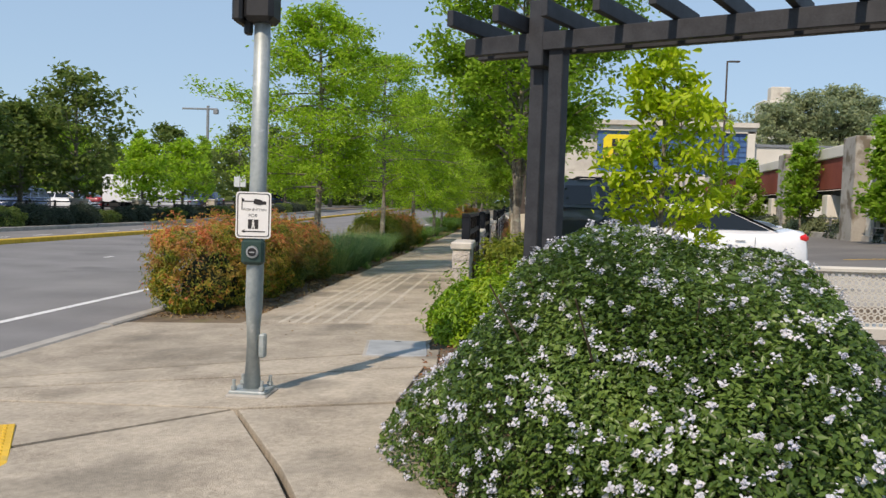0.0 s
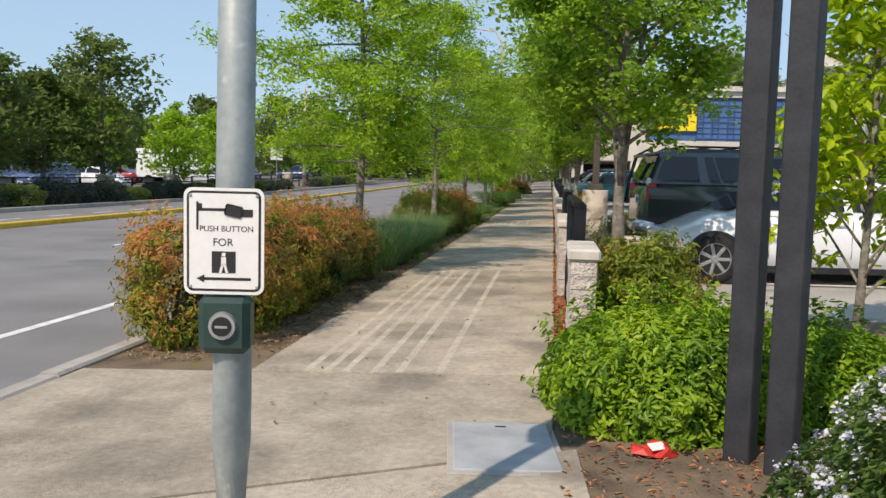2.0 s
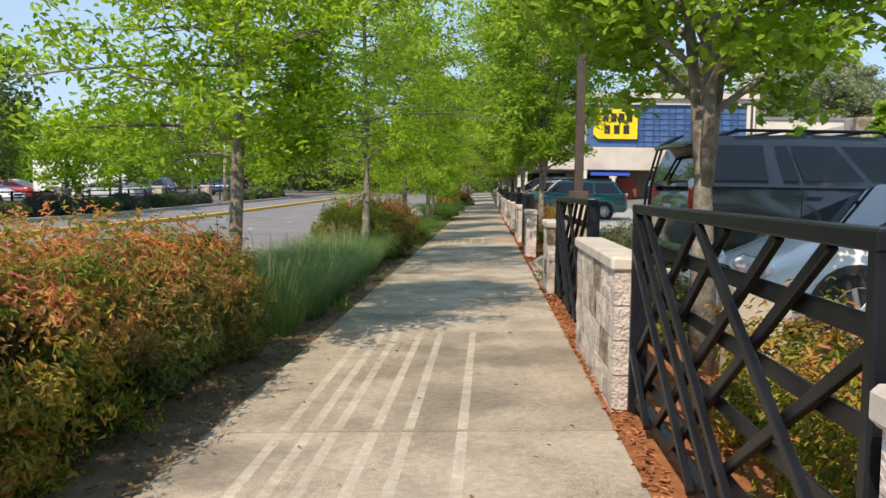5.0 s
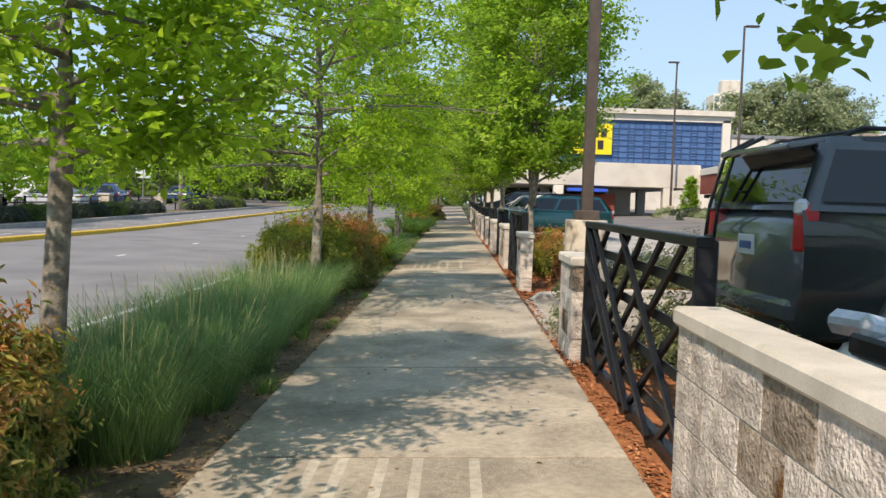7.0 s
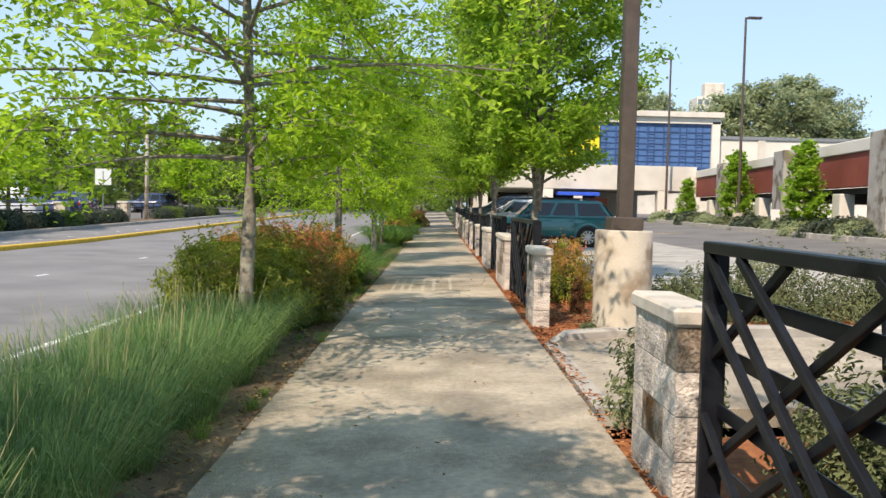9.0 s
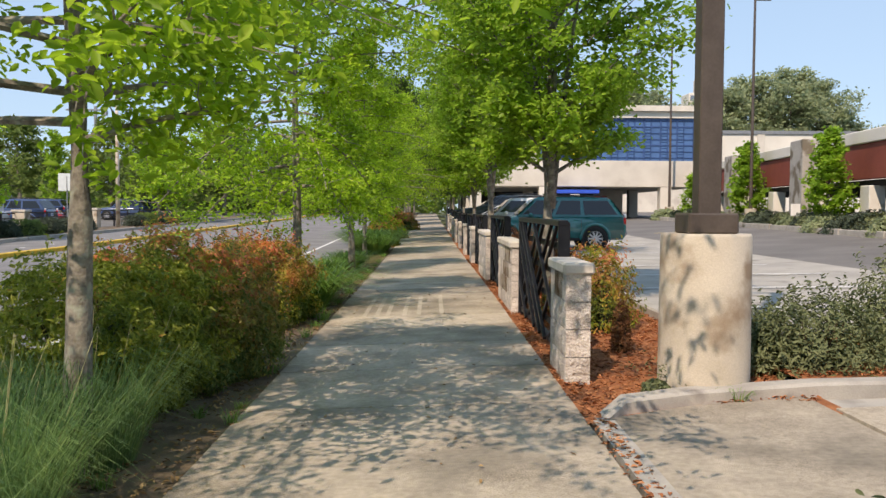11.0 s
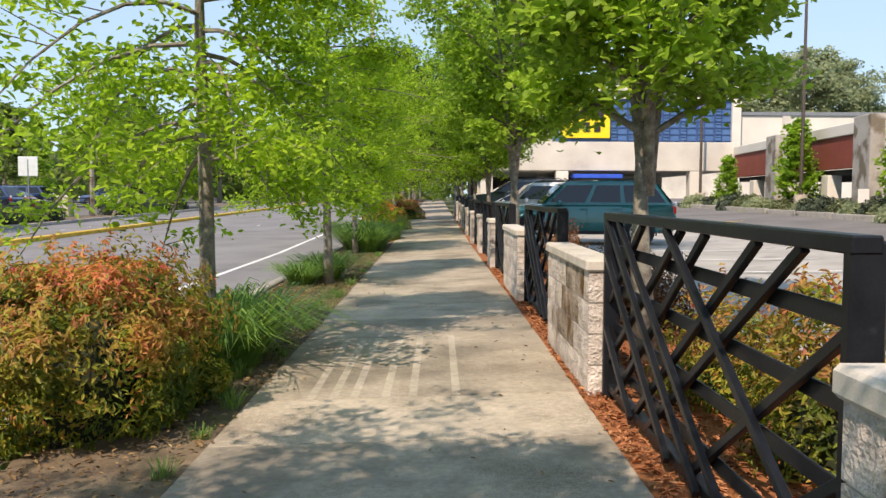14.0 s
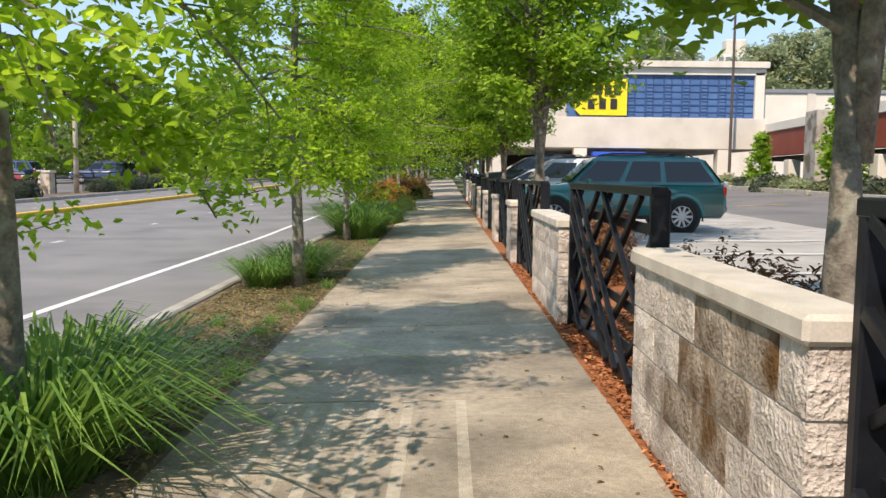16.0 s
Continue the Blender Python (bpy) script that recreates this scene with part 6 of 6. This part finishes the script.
def tower(x, y, w, d, floors, label):
    t = thing("apartment_tower", pose(x, y, 0), label, "building", "towers")
    h = floors * 3.1
    part("wall", box(w, d, h, (0, 0, h / 2), 0.2), FACADE_W, t)
    part("roof", box(w * 0.5, d * 0.5, 5, (0, 0, h + 2.5), 0.3), FACADE, t)
    for k in range(1, floors):
        for i in range(6):
            part("window", box(w / 9, 0.3, 1.7, (-w / 2 + (i + 0.5) * w / 6, -d / 2, k * 3.1 + 1.4)), TOWERGLASS, t)
    return t


tower(89, 300, 13, 9, 13, "pale high-rise apartment tower far off")
tower(84, 330, 9, 8, 10, "pale high-rise tower behind trees")
crane = thing("tower_crane", pose(-93, 250, 0), "thin grey tower crane far off", "crane")
part("mast", box(0.7, 0.7, 29, (0, 0, 14.5), 0.1), STEEL, crane)
part("jib", box(11, 0.5, 0.5, (-2.5, 0, 28), 0.1), STEEL, crane)
part("counterweight", box(1.4, 1.2, 1.4, (2.5, 0, 27.2), 0.1), STEEL, crane)

# ---- across the road and the distance ----
hedge = [shrub("verge_hedge", pose(-20.3, 20, -0.15), "low blue-green hedge along the far kerb", 140, 0.85, 1.3, 0.95, 2600, 0.12, L_LAV, 0.4, 0.2, 0.35, 2.4, 0.2, False, "hedge", "verge hedge", 0, 0.72, False, "plain"),
         shrub("verge_hedge", pose(-20.3, 22.2, -0.15), "low dark green hedge along the far kerb", 141, 0.85, 1.3, 0.85, 2600, 0.12, L_FAR, 0.4, 0.2, 0.35, 2.4, 0.2, False, "hedge", "verge hedge", 0, 0.72, False, "plain")]
hr = np.random.default_rng(21)
for i in range(30):
    y = 24.2 + i * 2.1
    if 66 < y < 72:
        continue
    copy_thing(hedge[0 if i % 4 else 1], pose(-20.3 + bend(y), y, -0.13 + rise(y), 0, 0, hr.uniform(-20, 20)) @ Matrix.Scale(hr.uniform(0.7, 1.1), 4))
fence2 = thing("low_fence", (0, 0, 0), "low black steel fence along the far parking lot", "fence")
for i in range(26):
    y = 20 + i * 2.4
    part("fence_post", box(0.08, 0.08, 1.1, (-21.8 + bend(y), y, 0.35 + rise(y))), BLACK, fence2)
    for z in (0.35, 0.6, 0.85):
        part("rail", box(0.04, 2.4, 0.06, (-21.8 + bend(y), y + 1.2, z + rise(y))), BLACK, fence2)
pillar = thing("block_pillar", pose(-21.6, 41, -0.2), "grey block pillar by the far driveway", "pillar", "pillars")
part("shaft", box(0.6, 0.6, 1.1, (0, 0, 0.55), 0.02), LAMPBASE, pillar)
part("cap", box(0.7, 0.7, 0.12, (0, 0, 1.16), 0.02), CAP, pillar)
for y in (48, 60, 69):
    copy_thing(pillar, pose(-21.6 + bend(y), y, -0.2 + rise(y)))
rs = thing("road_sign", pose(-20.2 + bend(62), 62, 0.0), "pale square road sign back on a post", "sign")
part("post", tube([(0, 0, 0), (0, 0, 2.9)], [0.035, 0.035], 8), STEEL, rs)
part("board", box(0.9, 0.03, 0.9, (0, 0, 2.6), 0.02), PLATE, rs)
fars = [tree("far_tree", pose(-22.5, 33, -0.2), "broad dark green tree across the road", 151, 6.6, 1.6, 2.6, "oak", 26, 0.14, 0.3, 26, L_FAR, 0.7, 0.3, 0.3, 5, 0, "far trees", True),
        tree("far_tree", pose(-22, 41.5, -0.2), "tall dark green tree across the road", 152, 8.0, 1.2, 2.3, "vase", 26, 0.14, 0.3, 26, L_FAR, 0.7, 0.3, 0.3, 5, 0, "far trees", True),
        tree("far_tree", pose(-21.5, 48, -0.2), "small light green tree across the road", 153, 5.0, 1.3, 1.9, "oak", 24, 0.1, 0.24, 24, L_OAK, 0.7, 0.25, 0.3, 5, 0, "far trees", True),
        tree("far_tree", pose(-40, 70, -0.2), "slim columnar bright green tree", 154, 8.5, 0.6, 1.0, "column", 26, 0.1, 0.28, 24, L_MAPLE, 0.7, 0.22, 0.3, 5, 0, "far trees", True)]
spots = [(0, -23, 27, 1.0), (1, -25, 36, 0.9), (0, -23.5, 39, 0.95), (2, -21.5, 54, 1.1), (2, -22, 84, 1.3), (0, -24, 88, 1.2),
         (3, -42, 76, 0.9), (3, -44, 82, 1.0), (3, -40, 88, 1.0), (3, -46, 70, 1.0), (3, -50, 95, 1.1), (3, -36, 96, 1.0), (1, -48, 60, 1.1), (0, -50, 52, 1.3), (0, -46, 44, 1.2), (1, -52, 46, 1.2), (3, -44, 52, 0.9),
         (1, -30, 105, 1.3), (0, -24, 110, 1.6), (1, -18, 125, 1.4), (0, -12, 130, 1.5), (1, -38, 115, 1.4), (0, -46, 110, 1.7), (1, -56, 100, 1.5), (0, -64, 90, 1.7), (1, -66, 70, 1.5), (0, -70, 55, 1.8), (1, -72, 40, 1.5),
         (0, -12, 112, 1.3), (1, -4.5, 122, 1.2), (0, -6, 130, 1.6), (1, 1, 135, 1.4), (0, -14, 122, 1.4)]
for i, (k, x, y, s) in enumerate(spots):
    copy_thing(fars[k], pose(x, y, rise(y) - 0.25, 0, 0, 67 * i) @ Matrix.Scale(s, 4))
back = tree("far_tree", pose(46, 156, 0.6), "tall olive-leaved tree behind the store, paled by painted-in haze", 155, 21.5, 2.0, 6.0, "vase", 40, 0.3, 0.62, 44, L_PALE_HAZE, 0.6, 0.6, 0.3, 6, 0, "far trees", True)
for i, (x, y, q) in enumerate([(52, 160, 1.12), (57, 157, 1.15), (62.5, 159, 1.08), (68, 162, 0.84), (75, 158, 0.72), (30, 158, 1.1), (35, 163, 1.02), (92, 150, 0.8), (101, 146, 0.75), (114, 140, 0.8)]):
    copy_thing(back, pose(x, y, 0.6, 0, 0, 63 * i) @ Matrix.Scale(q, 4))
wp = []
for i in range(130):
    a = wr.uniform(-1.15, 1.15) if i < 80 else wr.uniform(-1.05, -0.1)
    dd = wr.uniform(170, 230) if i < 80 else wr.uniform(130, 165)
    cx, cy, hh = dd * math.sin(a), dd * math.cos(a), wr.uniform(9, 15) * (0.75 if abs(a) < 0.4 else 1)
    n = 420
    u = wr.normal(0, 1, (n, 3))
    u /= np.linalg.norm(u, axis=1, keepdims=True)
    wp.append(u * np.array([7, 7, hh / 2]) * wr.uniform(0.7, 1.05, (n, 1)) + np.array([cx, cy, hh / 2]))
wp = np.concatenate(wp)
tagged(leaf_cloud("far_woods", wp, np.tile(np.array([[0, -0.3, 0.7]]), (len(wp), 1)), 1.3, L_FAR, None, 160, 0.8, 0.3, 0.0, "", True), "dark green woods along the horizon", "woods", "", "stuff")
